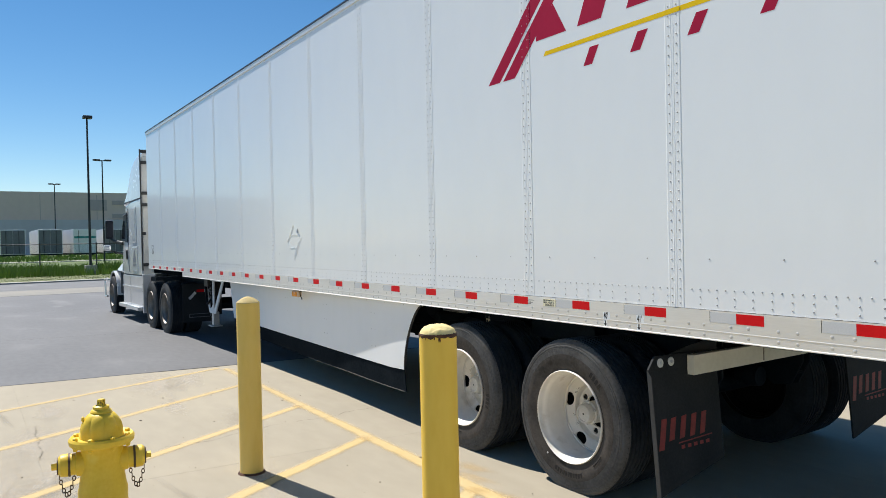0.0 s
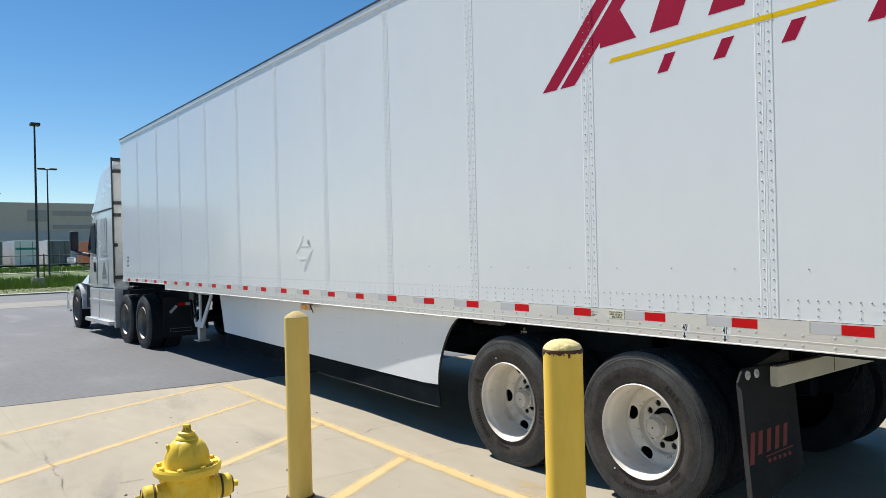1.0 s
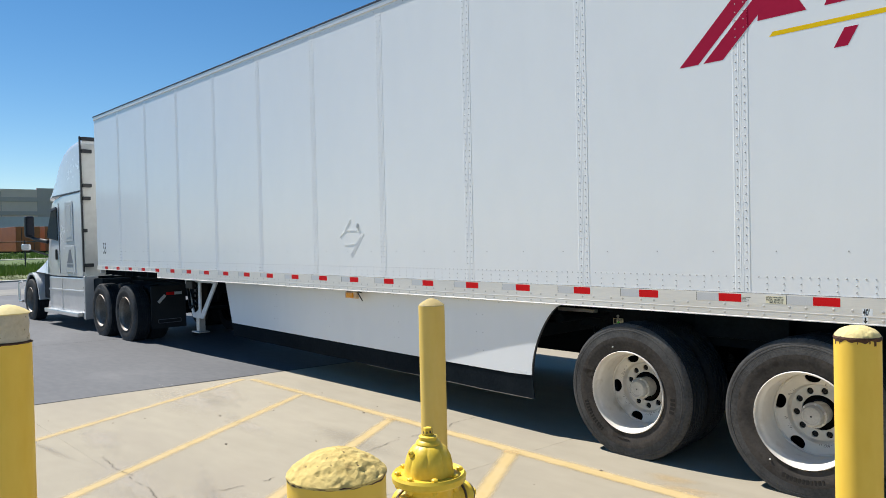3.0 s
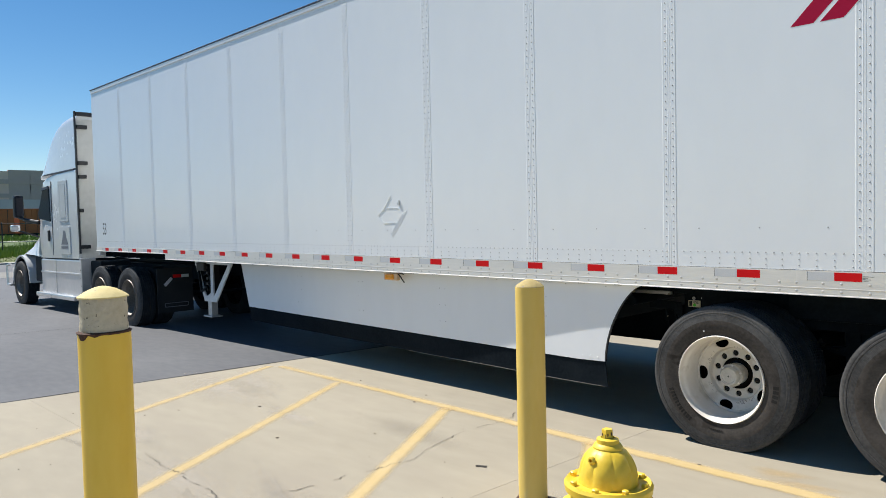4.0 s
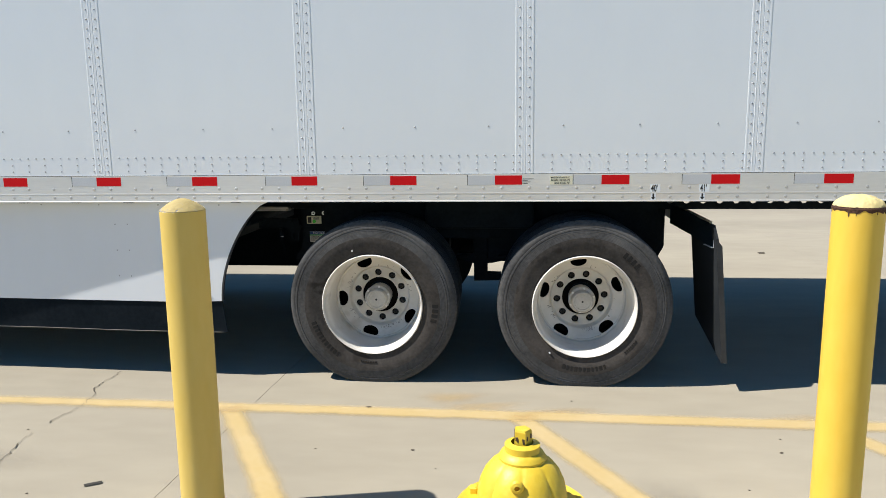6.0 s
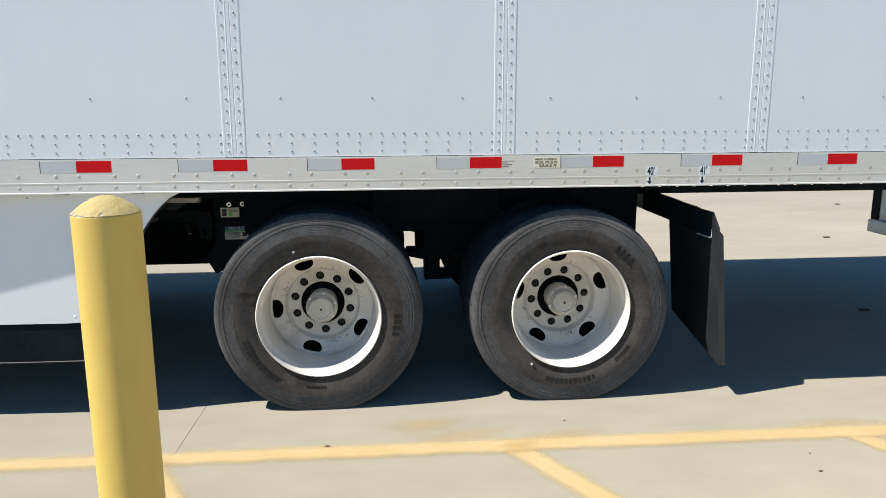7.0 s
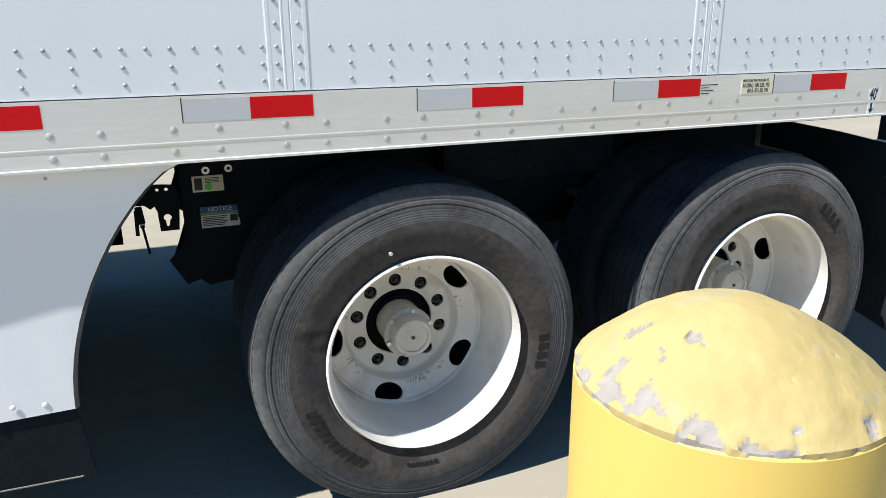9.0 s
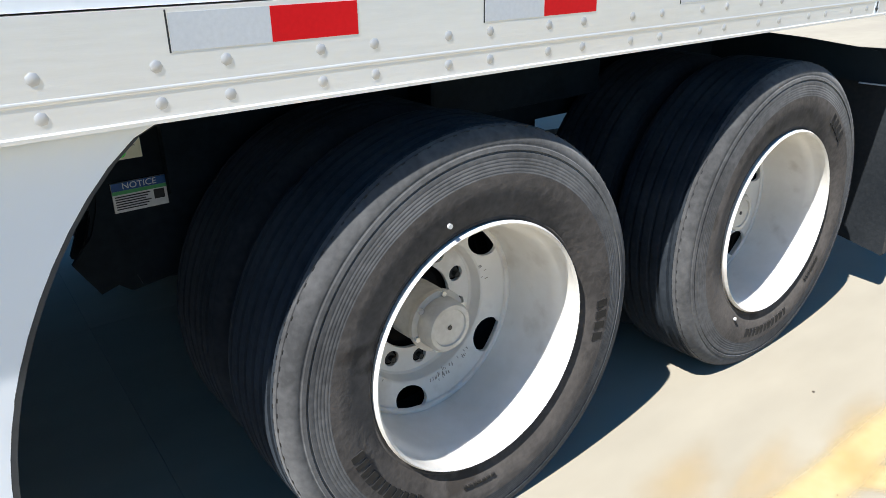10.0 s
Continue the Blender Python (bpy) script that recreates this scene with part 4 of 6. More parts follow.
# ---- trailer ----
X0, X1, PITCH, TOP, WIDE = -16.236, -0.082, 1.2426, 4.05, 2.59
trailer = thing("semi_trailer", (-8.2, 1.3, 0), "long white riveted box trailer with aluminium rails on tandem axles", "trailer")
Y = 0.006
for k in range(13):
    a = X0 + PITCH * k
    part("side_panel", box(a + 0.0015, a + PITCH - 0.0015, Y, Y + 0.03, 1.25, 4.0), M_PANEL, trailer)
part("far_wall", box(X0, X1, WIDE - 0.03, WIDE, 1.1, 4.0), M_PANEL, trailer)
part("roof", box(X0, X1, 0.034, WIDE - 0.01, 4.002, 4.03), M_ROOF, trailer)
part("front_wall", box(X0 - 0.03, X0 - 0.001, 0.05, WIDE - 0.05, 1.1, 4.0, 0.012), M_PANEL, trailer)
bm = lathe([(0.05, 1.25), (0.05, 4.0)], (X0 + 0.02, 0.056, 0), seg=24)
part("corner_post", bm, M_SPLICE, trailer, smooth=True)
part("rear_door", box(X1 - 0.05, X1, 0.02, 1.29, 1.2, 4.0, 0.01), M_PANEL, trailer)
part("rear_door", box(X1 - 0.05, X1, 1.3, WIDE - 0.02, 1.2, 4.0, 0.01), M_PANEL, trailer)
part("floor_deck", box(X0, X1, 0.04, WIDE - 0.04, 1.19, 1.24), M_DECK, trailer, "hardwood floor boards")
part("top_rail", prism([(0.0, 3.975), (-0.004, 3.98), (-0.004, 4.031), (0.02, 4.034), (0.03, 4.034), (0.03, 3.975)], "x", X0, X1), M_RAIL, trailer, "aluminium top rail")
part("roof_edge", prism([(-0.008, 4.034), (-0.01, 4.05), (0.0, 4.056), (0.08, 4.045), (0.08, 4.036), (-0.002, 4.036)], "x", X0 - 0.02, X1), M_ROOFEDGE, trailer, "roof edge strip with its blue shadow painted in")

# splice plates over the panel joints
points = []
for k in range(0, 13):
    x = X0 + PITCH * k if k else X0 + 0.07
    x, w = x - 0.007, 0.051
    prof = [(x - w, Y), (x - w, 0.0053), (x - w + 0.003, 0.0045), (x - w + 0.01, 0.0045), (x - w + 0.013, 0.0049), (x - 0.014, 0.0049), (x - 0.012, 0.0041), (x - 0.009, 0.0041), (x - 0.007, 0.0047),
            (x + 0.007, 0.0047), (x + 0.009, 0.0057), (x + 0.0105, 0.0057), (x + 0.012, 0.0049), (x + w - 0.013, 0.0049), (x + w - 0.01, 0.0045), (x + w - 0.003, 0.0045), (x + w, 0.0053), (x + w, Y)]
    if k:
        part("splice_plate", prism(prof, "z", 1.252, 3.974), M_SPLICE, trailer)
        for z in [1.276, 1.314] + [1.354 + 0.053 * j for j in range(49)]:
            for s in (-0.027, 0.027):
                points.append((x + s, 0.0049, z))
rivet_part("splice_rivets", points, 0.0054, 0.0027, M_RIVET, trailer, "grey steel rivets along the joints")
points = []
for k in range(13):
    a, b = X0 + PITCH * k + 0.095, X0 + PITCH * (k + 1) - 0.068
    n = 22
    for j in range(n):
        x = a + (b - a) * j / (n - 1)
        points.append((x, Y, 1.354))
        if j % 2:
            points += [(x, Y, 1.314), (x, Y, 1.276)]
    for j in range(3):
        points.append((X0 + PITCH * k + PITCH * (j + 0.5) / 3, Y, 1.515))
    for j in range(12):
        points.append((a + (b - a) * j / 11, Y, 3.95))
rivet_part("panel_rivets", points, 0.0052, 0.0026, M_RIVET, trailer, "grey steel rivets along the panel foot")

# bottom rail
rail = [(0.03, 1.247), (0.001, 1.247), (0.001, 1.1435), (0.0003, 1.142), (0.0001, 1.14), (0.0004, 1.138), (0.0015, 1.136), (0.0015, 1.0995), (-0.0035, 1.0975), (-0.0035, 1.092), (0.03, 1.09)]
part("bottom_rail", prism(rail, "x", -13.4, X1), M_RAIL, trailer, "riveted mill-finish aluminium bottom rail")
part("front_rail", prism([(0.03, 1.25), (0.001, 1.25), (0.001, 1.19), (-0.004, 1.187), (-0.004, 1.176), (0.03, 1.174)], "x", X0 - 0.02, -13.4), M_RAIL, trailer, "narrow aluminium front rail")
points, rnd = [], random.Random(8)
for k in range(-48, 15):
    for d in (0.0, 0.1015):
        x = -3.787 + 0.2582 * k + d + rnd.uniform(-0.003, 0.003)
        if -13.4 < x < X1 - 0.03:
            points += [(x, 0.001, 1.170), (x, 0.0015, 1.119)]
        elif X0 < x < -13.4:
            points.append((x, 0.001, 1.205))
rivet_part("rail_rivets", points, 0.0095, 0.0016, M_RAILRIVET, trailer, "domed aluminium rail rivets")

red = white = None
for k in range(-21, 7):
    x = -3.981 + 0.5925 * k + {-2: 0.007, -1: -0.006}.get(k, 0.0)
    if k < -20 or x > X1 - 0.2:
        continue
    if red is None:
        red = part("tape_red", box(x, x + 0.152, 0.0003, 0.0015, 1.188, 1.24), M_RED, trailer, "red reflective tape")
        white = part("tape_silver", box(x - 0.153, x - 0.001, 0.0003, 0.0015, 1.188, 1.24), M_SILVER, trailer, "silver reflective tape")
        seam = part("tape_seam", box(x - 0.157, x - 0.1545, 0.0004, 0.0015, 1.186, 1.244), M_INK, trailer)
        first = x
    else:
        shared("tape_red", red, trailer, (x - first, 0, 0))["label"] = "red reflective tape"
        shared("tape_seam", seam, trailer, (x - first, 0, 0))
        shared("tape_silver", white, trailer, (x - first, 0, 0))["label"] = "silver reflective tape"

# decals: plain slanted shapes in the livery colours
def cut_x(pts, lo, hi):
    """The part of a convex outline between two uprights."""
    for sign, at in ((1, lo), (-1, hi)):
        out = []
        for p, q in zip(pts, pts[1:] + pts[:1]):
            inp, inq = sign * (p[0] - at) >= 0, sign * (q[0] - at) >= 0
            if inp:
                out.append(p)
            if inp != inq:
                s = (at - p[0]) / (q[0] - p[0])
                out.append((at, p[1] + s * (q[1] - p[1])))
        pts = out
        if len(pts) < 3:
            return []
    return pts


def decal(name, pts, mat, label):
    """A thin film that lies on the panels and rides over the splice plates."""
    bm = bmesh.new()
    for k in range(13):
        x = X0 + PITCH * k
        for lo, hi, y in ((x + 0.044, x + PITCH - 0.058, Y - 0.0008), (x - 0.058, x + 0.044, 0.0031)):
            some = cut_x(pts, lo, hi)
            if len(some) > 2:
                prism(some, "y", y, y + 0.0009, bm=bm)
    return part(name, bm, mat, trailer, label)


def slant(x0, z0, x1, z1, lean):
    """A slanted block: foot from x0 to x1 at z0, pushed by lean per metre up to z1."""
    d = lean * (z1 - z0)
    return [(x0, z0), (x1, z0), (x1 + d, z1), (x0 + d, z1)]


LEAN = 0.98
decal("livery_shape", slant(-4.236, 2.762, -4.10, 3.55, LEAN), M_CRIMSON, "crimson slanted stripe")
decal("livery_shape", slant(-4.063, 2.762, -3.93, 3.55, LEAN), M_CRIMSON, "crimson slanted stripe")
decal("livery_shape", [(-3.70, 2.962), (-3.405, 2.962), (-3.528, 3.17), (-3.695, 3.004)], M_CRIMSON, "crimson tapering block")
decal("livery_shape", slant(-3.305, 2.963, -3.10, 3.55, 0.45), M_CRIMSON, "crimson slanted block")
decal("livery_shape", slant(-2.9, 2.963, -2.68, 3.55, 0.45), M_CRIMSON, "crimson slanted block")
decal("livery_shape", slant(-2.45, 2.963, -2.2, 3.55, 0.45), M_CRIMSON, "crimson slanted block")
decal("livery_shape", slant(-1.75, 2.963, -1.5, 3.55, -0.3), M_CRIMSON, "crimson slanted block")
decal("livery_line", slant(-3.628, 2.847, -1.2, 2.875, 0.8), M_GOLD, "gold stripe under the crimson shapes")
for x in (-3.255, -2.875, -2.475, -2.05, -1.66):
    decal("livery_bar", slant(x, 2.704, x + 0.075, 2.81, 0.55), M_CRIMSON, "small crimson slanted bar")

lettering("length_mark", "53", (-15.93, Y - 0.0004, 1.475), 0.29, M_INK, trailer, "black stencilled length mark", 0.62)
for text, x in (("40'", -3.117), ("41'", -2.853)):
    part("mark_plate", box(x - 0.006, x + 0.05, 0.0006, 0.0014, 1.145, 1.187), M_SPLICE, trailer, "white backing patch")
    part("mark_plate", box(x - 0.001, x + 0.027, 0.0006, 0.0014, 1.1, 1.1435), M_SPLICE, trailer, "white backing patch")
    lettering("axle_mark", text, (x, 0.0004, 1.1475), 0.053, M_INK, trailer, "black axle position mark", 0.56, bold=0.0012)
    part("mark_arrow", prism([(x + 0.013, 1.101), (x + 0.0255, 1.117), (x + 0.0175, 1.117), (x + 0.0175, 1.136), (x + 0.0085, 1.136), (x + 0.0085, 1.117), (x + 0.0005, 1.117)], "y", 0.0003, 0.002), M_INK, trailer, "black arrow")
part("tyre_pressure_label", box(-3.672, -3.548, -0.0002, 0.0009, 1.188, 1.236), M_CREAM, trailer, "pale yellow tyre pressure label")
lettering("label_text", "MAINTAIN TIRE PRESSURE AT", (-3.668, -0.0004, 1.224), 0.0115, M_INK, trailer, "small black print", 0.68, bold=0.0001)
lettering("label_text", "RADIAL: 100 LBS. PSI", (-3.668, -0.0004, 1.2075), 0.0175, M_INK, trailer, "small black print", 0.68, bold=0.0002)
lettering("label_text", "BIAS: 85 LBS. PSI", (-3.648, -0.0004, 1.1915), 0.0175, M_INK, trailer, "small black print", 0.68, bold=0.0002)
for k, long in enumerate((0.03, 0.046, 0.028, 0.062)):
    part("print_bar", box(-3.826, -3.826 + long, 0.0004, 0.0012, 1.1935 + 0.0085 * k, 1.196 + 0.0085 * k), M_INK, trailer)

# placard holder: a bent white bracket diamond
dia = [(-8.105, 1.86), (-8.3, 1.672), (-8.105, 1.44), (-7.86, 1.70)]
def bracket(a, b, w, h):
    """A flat strip from a to b on the panel, h proud of it."""
    d = Vector((b[0] - a[0], b[1] - a[1])).normalized()
    n = Vector((-d.y, d.x)) * w / 2
    pts = [(a[0] + n.x, a[1] + n.y), (b[0] + n.x, b[1] + n.y), (b[0] - n.x, b[1] - n.y), (a[0] - n.x, a[1] - n.y)]
    part("placard_bracket", prism(pts, "y", Y - h, Y + 0.002), M_PANEL, trailer, "white bent placard bracket")


bracket(dia[0], (-8.202, 1.737), 0.007, 0.0045)
bracket((-8.202, 1.737), dia[1], 0.007, 0.004)
bracket((-8.3, 1.672), (-8.205, 1.577), 0.0035, 0.002)
bracket((-8.215, 1.742), (-7.99, 1.738), 0.0055, 0.0035)
bracket((-8.21, 1.587), (-8.0, 1.595), 0.0055, 0.0035)
bracket((-7.866, 1.708), (-7.92, 1.65), 0.004, 0.003)
bracket((-7.978, 1.78), (-7.957, 1.735), 0.004, 0.004)
part("placard_clip", prism([(-7.99, 1.775), (-7.972, 1.815), (-7.955, 1.805), (-7.96, 1.765), (-7.975, 1.76)], "y", Y - 0.01, Y), M_GALV, trailer, "small dark spring clip")
# the lower flap of the holder is bent to face down and away
a, b, n = Vector((-7.905, 1.667)), Vector((-8.09, 1.462)), Vector((0.0165, -0.0148))
bm = bmesh.new()
ends = [[bm.verts.new((p.x, y, p.y)) for p, y in ((e - n, Y - 0.005), (e + n, Y - 0.001), (e + n, Y + 0.001), (e - n, Y + 0.001))] for e in (a, b)]
for k in range(4):
    bm.faces.new((ends[0][k], ends[0][(k + 1) % 4], ends[1][(k + 1) % 4], ends[1][k]))
bm.faces.new(ends[0])
bm.faces.new(ends[1][::-1])
bmesh.ops.recalc_face_normals(bm, faces=bm.faces)
part("placard_flap", bm, M_SPLICE, trailer, "white bent flap of the placard holder")

# amber marker
lamp = part("marker_lamp", box(-8.27, -8.06, 0.03, 0.075, 1.005, 1.078, 0.012), M_LENSBASE, trailer, "oval amber side marker lamp")
part("lens", box(-8.235, -8.11, 0.015, 0.04, 1.015, 1.068, 0.012), M_AMBER, lamp, "amber plastic lens")
bm = rod((-8.06, 0.05, 1.07), (-8.0, 0.03, 1.04), 0.006)
rod((-8.0, 0.03, 1.04), (-7.95, 0.03, 0.99), 0.006, bm=bm)
rod((-8.04, 0.05, 1.08), (-7.96, 0.03, 1.075), 0.006, bm=bm)
part("cable", bm, M_INK, lamp, "loose black cable")

# ---- side skirt: white sheet leaning in towards the front, rubber below ----
def skirt_y(x):
    return 0.048 + 0.29 * max(0.0, min(1.0, (-5.63 - x) / 5.95)) ** 1.15


arc = [(-5.315 - 0.33 * math.sin(math.pi / 2 * s) ** 0.8, 1.092 - 0.61 * (1 - math.cos(math.pi / 2 * s)) ** 0.62) for s in [k / 14 for k in range(15)]]


def skirt_sheet(name, columns, mat, label, thick=0.012, out=0.0):
    """A sheet that follows the skirt's curve: columns of (x at the top, x at the foot, top, foot)."""
    bm = bmesh.new()
    sides = []
    for deep in (0.0, thick):
        sides.append([[bm.verts.new((xt + (xb - xt) * f, skirt_y(xt + (xb - xt) * f) - out + deep, zt + (zb - zt) * f)) for f in (0, 1)] for xt, xb, zt, zb in columns])
    for rows in sides:
        for a, b in zip(rows, rows[1:]):
            bm.faces.new((a[0], a[1], b[1], b[0]))
    for k in (0, 1):
        for i in range(len(columns) - 1):
            bm.faces.new((sides[0][i][k], sides[0][i + 1][k], sides[1][i + 1][k], sides[1][i][k]))
    for i in (0, -1):
        bm.faces.new((sides[0][i][0], sides[0][i][1], sides[1][i][1], sides[1][i][0]))
    bmesh.ops.recalc_face_normals(bm, faces=bm.faces)
    return part(name, bm, mat, trailer, label)


even = [-11.45 + 0.2415 * k for k in range(25)]
skirt_sheet("side_skirt", [(-11.73, -11.53, 1.092, 0.472)] + [(x, x, 1.092, 0.472) for x in even[:-1]] + [(x, x, 1.093, z) for x, z in arc[::-1]], M_SKIRT, "white fibreglass side skirt")
skirt_sheet("skirt_rubber", [(-11.52, -11.5, 0.48, 0.285)] + [(x, x, 0.483, 0.285 + 0.002 * math.sin(x * 4.3)) for x in even[:-1]] + [(-5.645, -5.622, 0.485, 0.284)], M_SKIRTRUB, "dark rubber skirt edge", 0.008, out=-0.006)
# Pale strip paints the light caught by the rubber's lower edge.
hem = [(x, 0.285 + 0.002 * math.sin(x * 4.3)) for x in even[14:]]
bm = bmesh.new()
for a, b in zip(hem, hem[1:]):
    bar((a[0], skirt_y(a[0]) + 0.008, a[1] - 0.002), (b[0], skirt_y(b[0]) + 0.008, b[1] - 0.002), 0.009, 0.003, bm)
part("skirt_hem", bm, M_GRIME_AND_HEM, trailer, "pale strip for the lit lower edge of the rubber")
bm = prism(arc + [(a - 0.012, b - 0.005) for a, b in arc[::-1]], "y", 0.0, 0.02)
for v in bm.verts:
    v.co.y += skirt_y(v.co.x)
bmesh.ops.translate(bm, vec=(0.0105, 0, 0.003), verts=bm.verts)
part("skirt_edge", bm, M_EDGE, trailer, "black edge strip of the skirt")
points = []
for x in (-6.3, -6.22, -7.55, -7.47, -8.9, -8.82, -10.2, -10.12):
    for z in (0.95, 0.79, 0.63):
        points.append((x, skirt_y(x), z))
for k in range(16):
    points.append((-11.4 + 0.385 * k, skirt_y(-11.4 + 0.385 * k), 1.07))
rivet_part("skirt_fasteners", points, 0.0045, 0.002, M_RIVET, trailer, "dark skirt fasteners")
points = [(-5.71 - 0.07 * k, skirt_y(-5.7), 0.505 + 0.006 * (k % 2)) for k in range(3)] + [(-6.9 - 1.3 * k, skirt_y(-6.9 - 1.3 * k), 0.51) for k in range(4)]
rivet_part("skirt_bolts", points, 0.008, 0.003, M_SPLICE, trailer, "white skirt bolts")
# Far skirt in near-black: its colour stands for the shade under the trailer.
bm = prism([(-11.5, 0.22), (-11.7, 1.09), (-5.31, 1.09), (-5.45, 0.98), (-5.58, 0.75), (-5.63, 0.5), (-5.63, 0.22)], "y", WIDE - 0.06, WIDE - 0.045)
part("far_skirt", bm, M_SKIRTRUB, trailer, "far skirt, near-black with the shade on its inner face")
for x in (-6.26, -8.86, -11.2):
    part("skirt_strut", bar((x, skirt_y(x) + 0.03, 0.6), (x, 0.9, 1.15), 0.05, 0.03), M_BLACK, trailer)

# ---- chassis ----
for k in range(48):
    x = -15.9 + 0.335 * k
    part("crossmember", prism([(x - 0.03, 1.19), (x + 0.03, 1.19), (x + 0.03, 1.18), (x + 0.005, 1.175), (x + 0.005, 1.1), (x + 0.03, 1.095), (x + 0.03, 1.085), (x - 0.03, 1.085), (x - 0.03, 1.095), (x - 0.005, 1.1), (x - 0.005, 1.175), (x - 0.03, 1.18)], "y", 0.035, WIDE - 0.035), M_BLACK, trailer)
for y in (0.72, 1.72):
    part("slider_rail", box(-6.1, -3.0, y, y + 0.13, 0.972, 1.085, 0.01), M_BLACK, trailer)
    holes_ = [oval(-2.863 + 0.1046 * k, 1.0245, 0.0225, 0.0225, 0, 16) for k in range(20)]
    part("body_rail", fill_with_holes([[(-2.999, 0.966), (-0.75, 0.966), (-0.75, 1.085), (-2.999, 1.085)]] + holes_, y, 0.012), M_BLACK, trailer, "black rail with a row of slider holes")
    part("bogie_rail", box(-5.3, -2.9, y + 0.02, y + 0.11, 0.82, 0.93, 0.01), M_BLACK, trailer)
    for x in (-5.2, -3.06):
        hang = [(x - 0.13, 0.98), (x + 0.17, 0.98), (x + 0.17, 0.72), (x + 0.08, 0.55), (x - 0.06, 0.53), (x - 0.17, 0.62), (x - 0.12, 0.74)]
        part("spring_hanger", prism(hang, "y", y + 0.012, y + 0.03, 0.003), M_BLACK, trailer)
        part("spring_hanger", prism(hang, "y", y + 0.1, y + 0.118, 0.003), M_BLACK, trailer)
    for x in (-4.712, -3.461):
        for n in range(3):
            part("leaf_spring", prism([(x - 0.52 + 0.1 * n, 0.63 + 0.02 * n), (x, 0.605 + 0.022 * n), (x + 0.52 - 0.1 * n, 0.63 + 0.02 * n), (x + 0.52 - 0.1 * n, 0.645 + 0.02 * n), (x, 0.622 + 0.022 * n), (x - 0.52 + 0.1 * n, 0.645 + 0.02 * n)], "y", y + 0.025, y + 0.1), M_BLACK, trailer)
for x in (-4.712, -3.461):
    part("axle", rod((x, 0.3, 0.5), (x, WIDE - 0.3, 0.5), 0.065, 20), M_BLACK, trailer, smooth=True)
    for y in (0.98, 1.6):
        part("brake_chamber", lathe([(0.0, -0.09), (0.06, -0.09), (0.08, -0.02), (0.085, 0.0), (0.08, 0.02), (0.07, 0.09), (0.0, 0.1)], (x + 0.24, y, 0.6), axis="x", seg=24), M_BLACK, trailer, smooth=True)
part("air_tank", lathe([(0.0, -0.42), (0.09, -0.41), (0.12, -0.37), (0.12, 0.37), (0.09, 0.41), (0.0, 0.42)], (-6.5, 1.3, 0.93), axis="y", seg=28), M_BLACK, trailer, smooth=True)
part("cross_tube", rod((-5.62, 0.4, 0.93), (-5.62, 2.2, 0.93), 0.045, 16), M_BLACK, trailer, smooth=True)
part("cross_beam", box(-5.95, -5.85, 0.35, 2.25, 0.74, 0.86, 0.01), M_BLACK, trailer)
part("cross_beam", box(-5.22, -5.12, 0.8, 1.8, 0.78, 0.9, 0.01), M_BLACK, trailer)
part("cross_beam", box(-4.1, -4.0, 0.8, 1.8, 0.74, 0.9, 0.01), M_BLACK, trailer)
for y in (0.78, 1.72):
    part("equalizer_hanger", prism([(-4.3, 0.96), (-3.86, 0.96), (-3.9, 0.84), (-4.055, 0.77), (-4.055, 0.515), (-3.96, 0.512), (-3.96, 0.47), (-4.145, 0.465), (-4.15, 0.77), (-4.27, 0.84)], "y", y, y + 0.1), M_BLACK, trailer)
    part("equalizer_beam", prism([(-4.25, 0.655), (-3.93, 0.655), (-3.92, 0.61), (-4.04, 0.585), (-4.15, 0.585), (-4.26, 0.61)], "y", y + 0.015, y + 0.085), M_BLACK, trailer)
# Added to block the bright ground seen past the equalizer.
part("spring_guard", box(-4.055, -3.8, 0.79, 0.87, 0.6, 0.85, 0.01), M_BLACK, trailer, "added black plate that closes the gap beside the equalizer")
part("light_strip", box(-5.75, -5.36, 0.55, 0.6, 0.975, 1.0), M_GALV, trailer, "galvanised strip under the floor")
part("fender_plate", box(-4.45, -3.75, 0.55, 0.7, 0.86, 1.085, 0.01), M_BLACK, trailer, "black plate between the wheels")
# Added stand-in sheet for the dark mass of the bogie.
part("inner_shield", box(-5.15, -2.95, 0.66, 0.69, 0.78, 1.085), M_BLACK, trailer, "added black screen that closes the view behind the wheels")
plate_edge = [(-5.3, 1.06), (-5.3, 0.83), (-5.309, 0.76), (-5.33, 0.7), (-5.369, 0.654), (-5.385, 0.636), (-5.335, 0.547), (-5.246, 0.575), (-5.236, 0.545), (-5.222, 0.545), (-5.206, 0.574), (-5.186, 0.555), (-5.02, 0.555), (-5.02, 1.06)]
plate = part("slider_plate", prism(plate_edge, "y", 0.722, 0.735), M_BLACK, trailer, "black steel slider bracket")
part("sticker", box(-5.287, -5.186, 0.716, 0.721, 0.868, 0.922), M_CREAM, plate, "pale inspection sticker")
part("sticker_dot", lathe([(0.0, -0.001), (0.012, -0.001), (0.012, 0.001), (0.0, 0.001)], (-5.235, 0.714, 0.885), axis="y", seg=16), M_LIME, plate, "bright green dot")
part("sticker_code", box(-5.28, -5.255, 0.7145, 0.716, 0.875, 0.915), M_INK, plate)
for k in range(4):
    part("print_bar", box(-5.245, -5.2, 0.7145, 0.716, 0.898 + 0.005 * k, 0.9 + 0.005 * k), M_INK, plate)
part("notice_plate", box(-5.27, -5.143, 0.716, 0.721, 0.742, 0.815), M_STICKER, plate, "white, blue and green notice plate")
part("notice_band", box(-5.27, -5.143, 0.7145, 0.7165, 0.795, 0.815), M_BLUE, plate, "blue band")
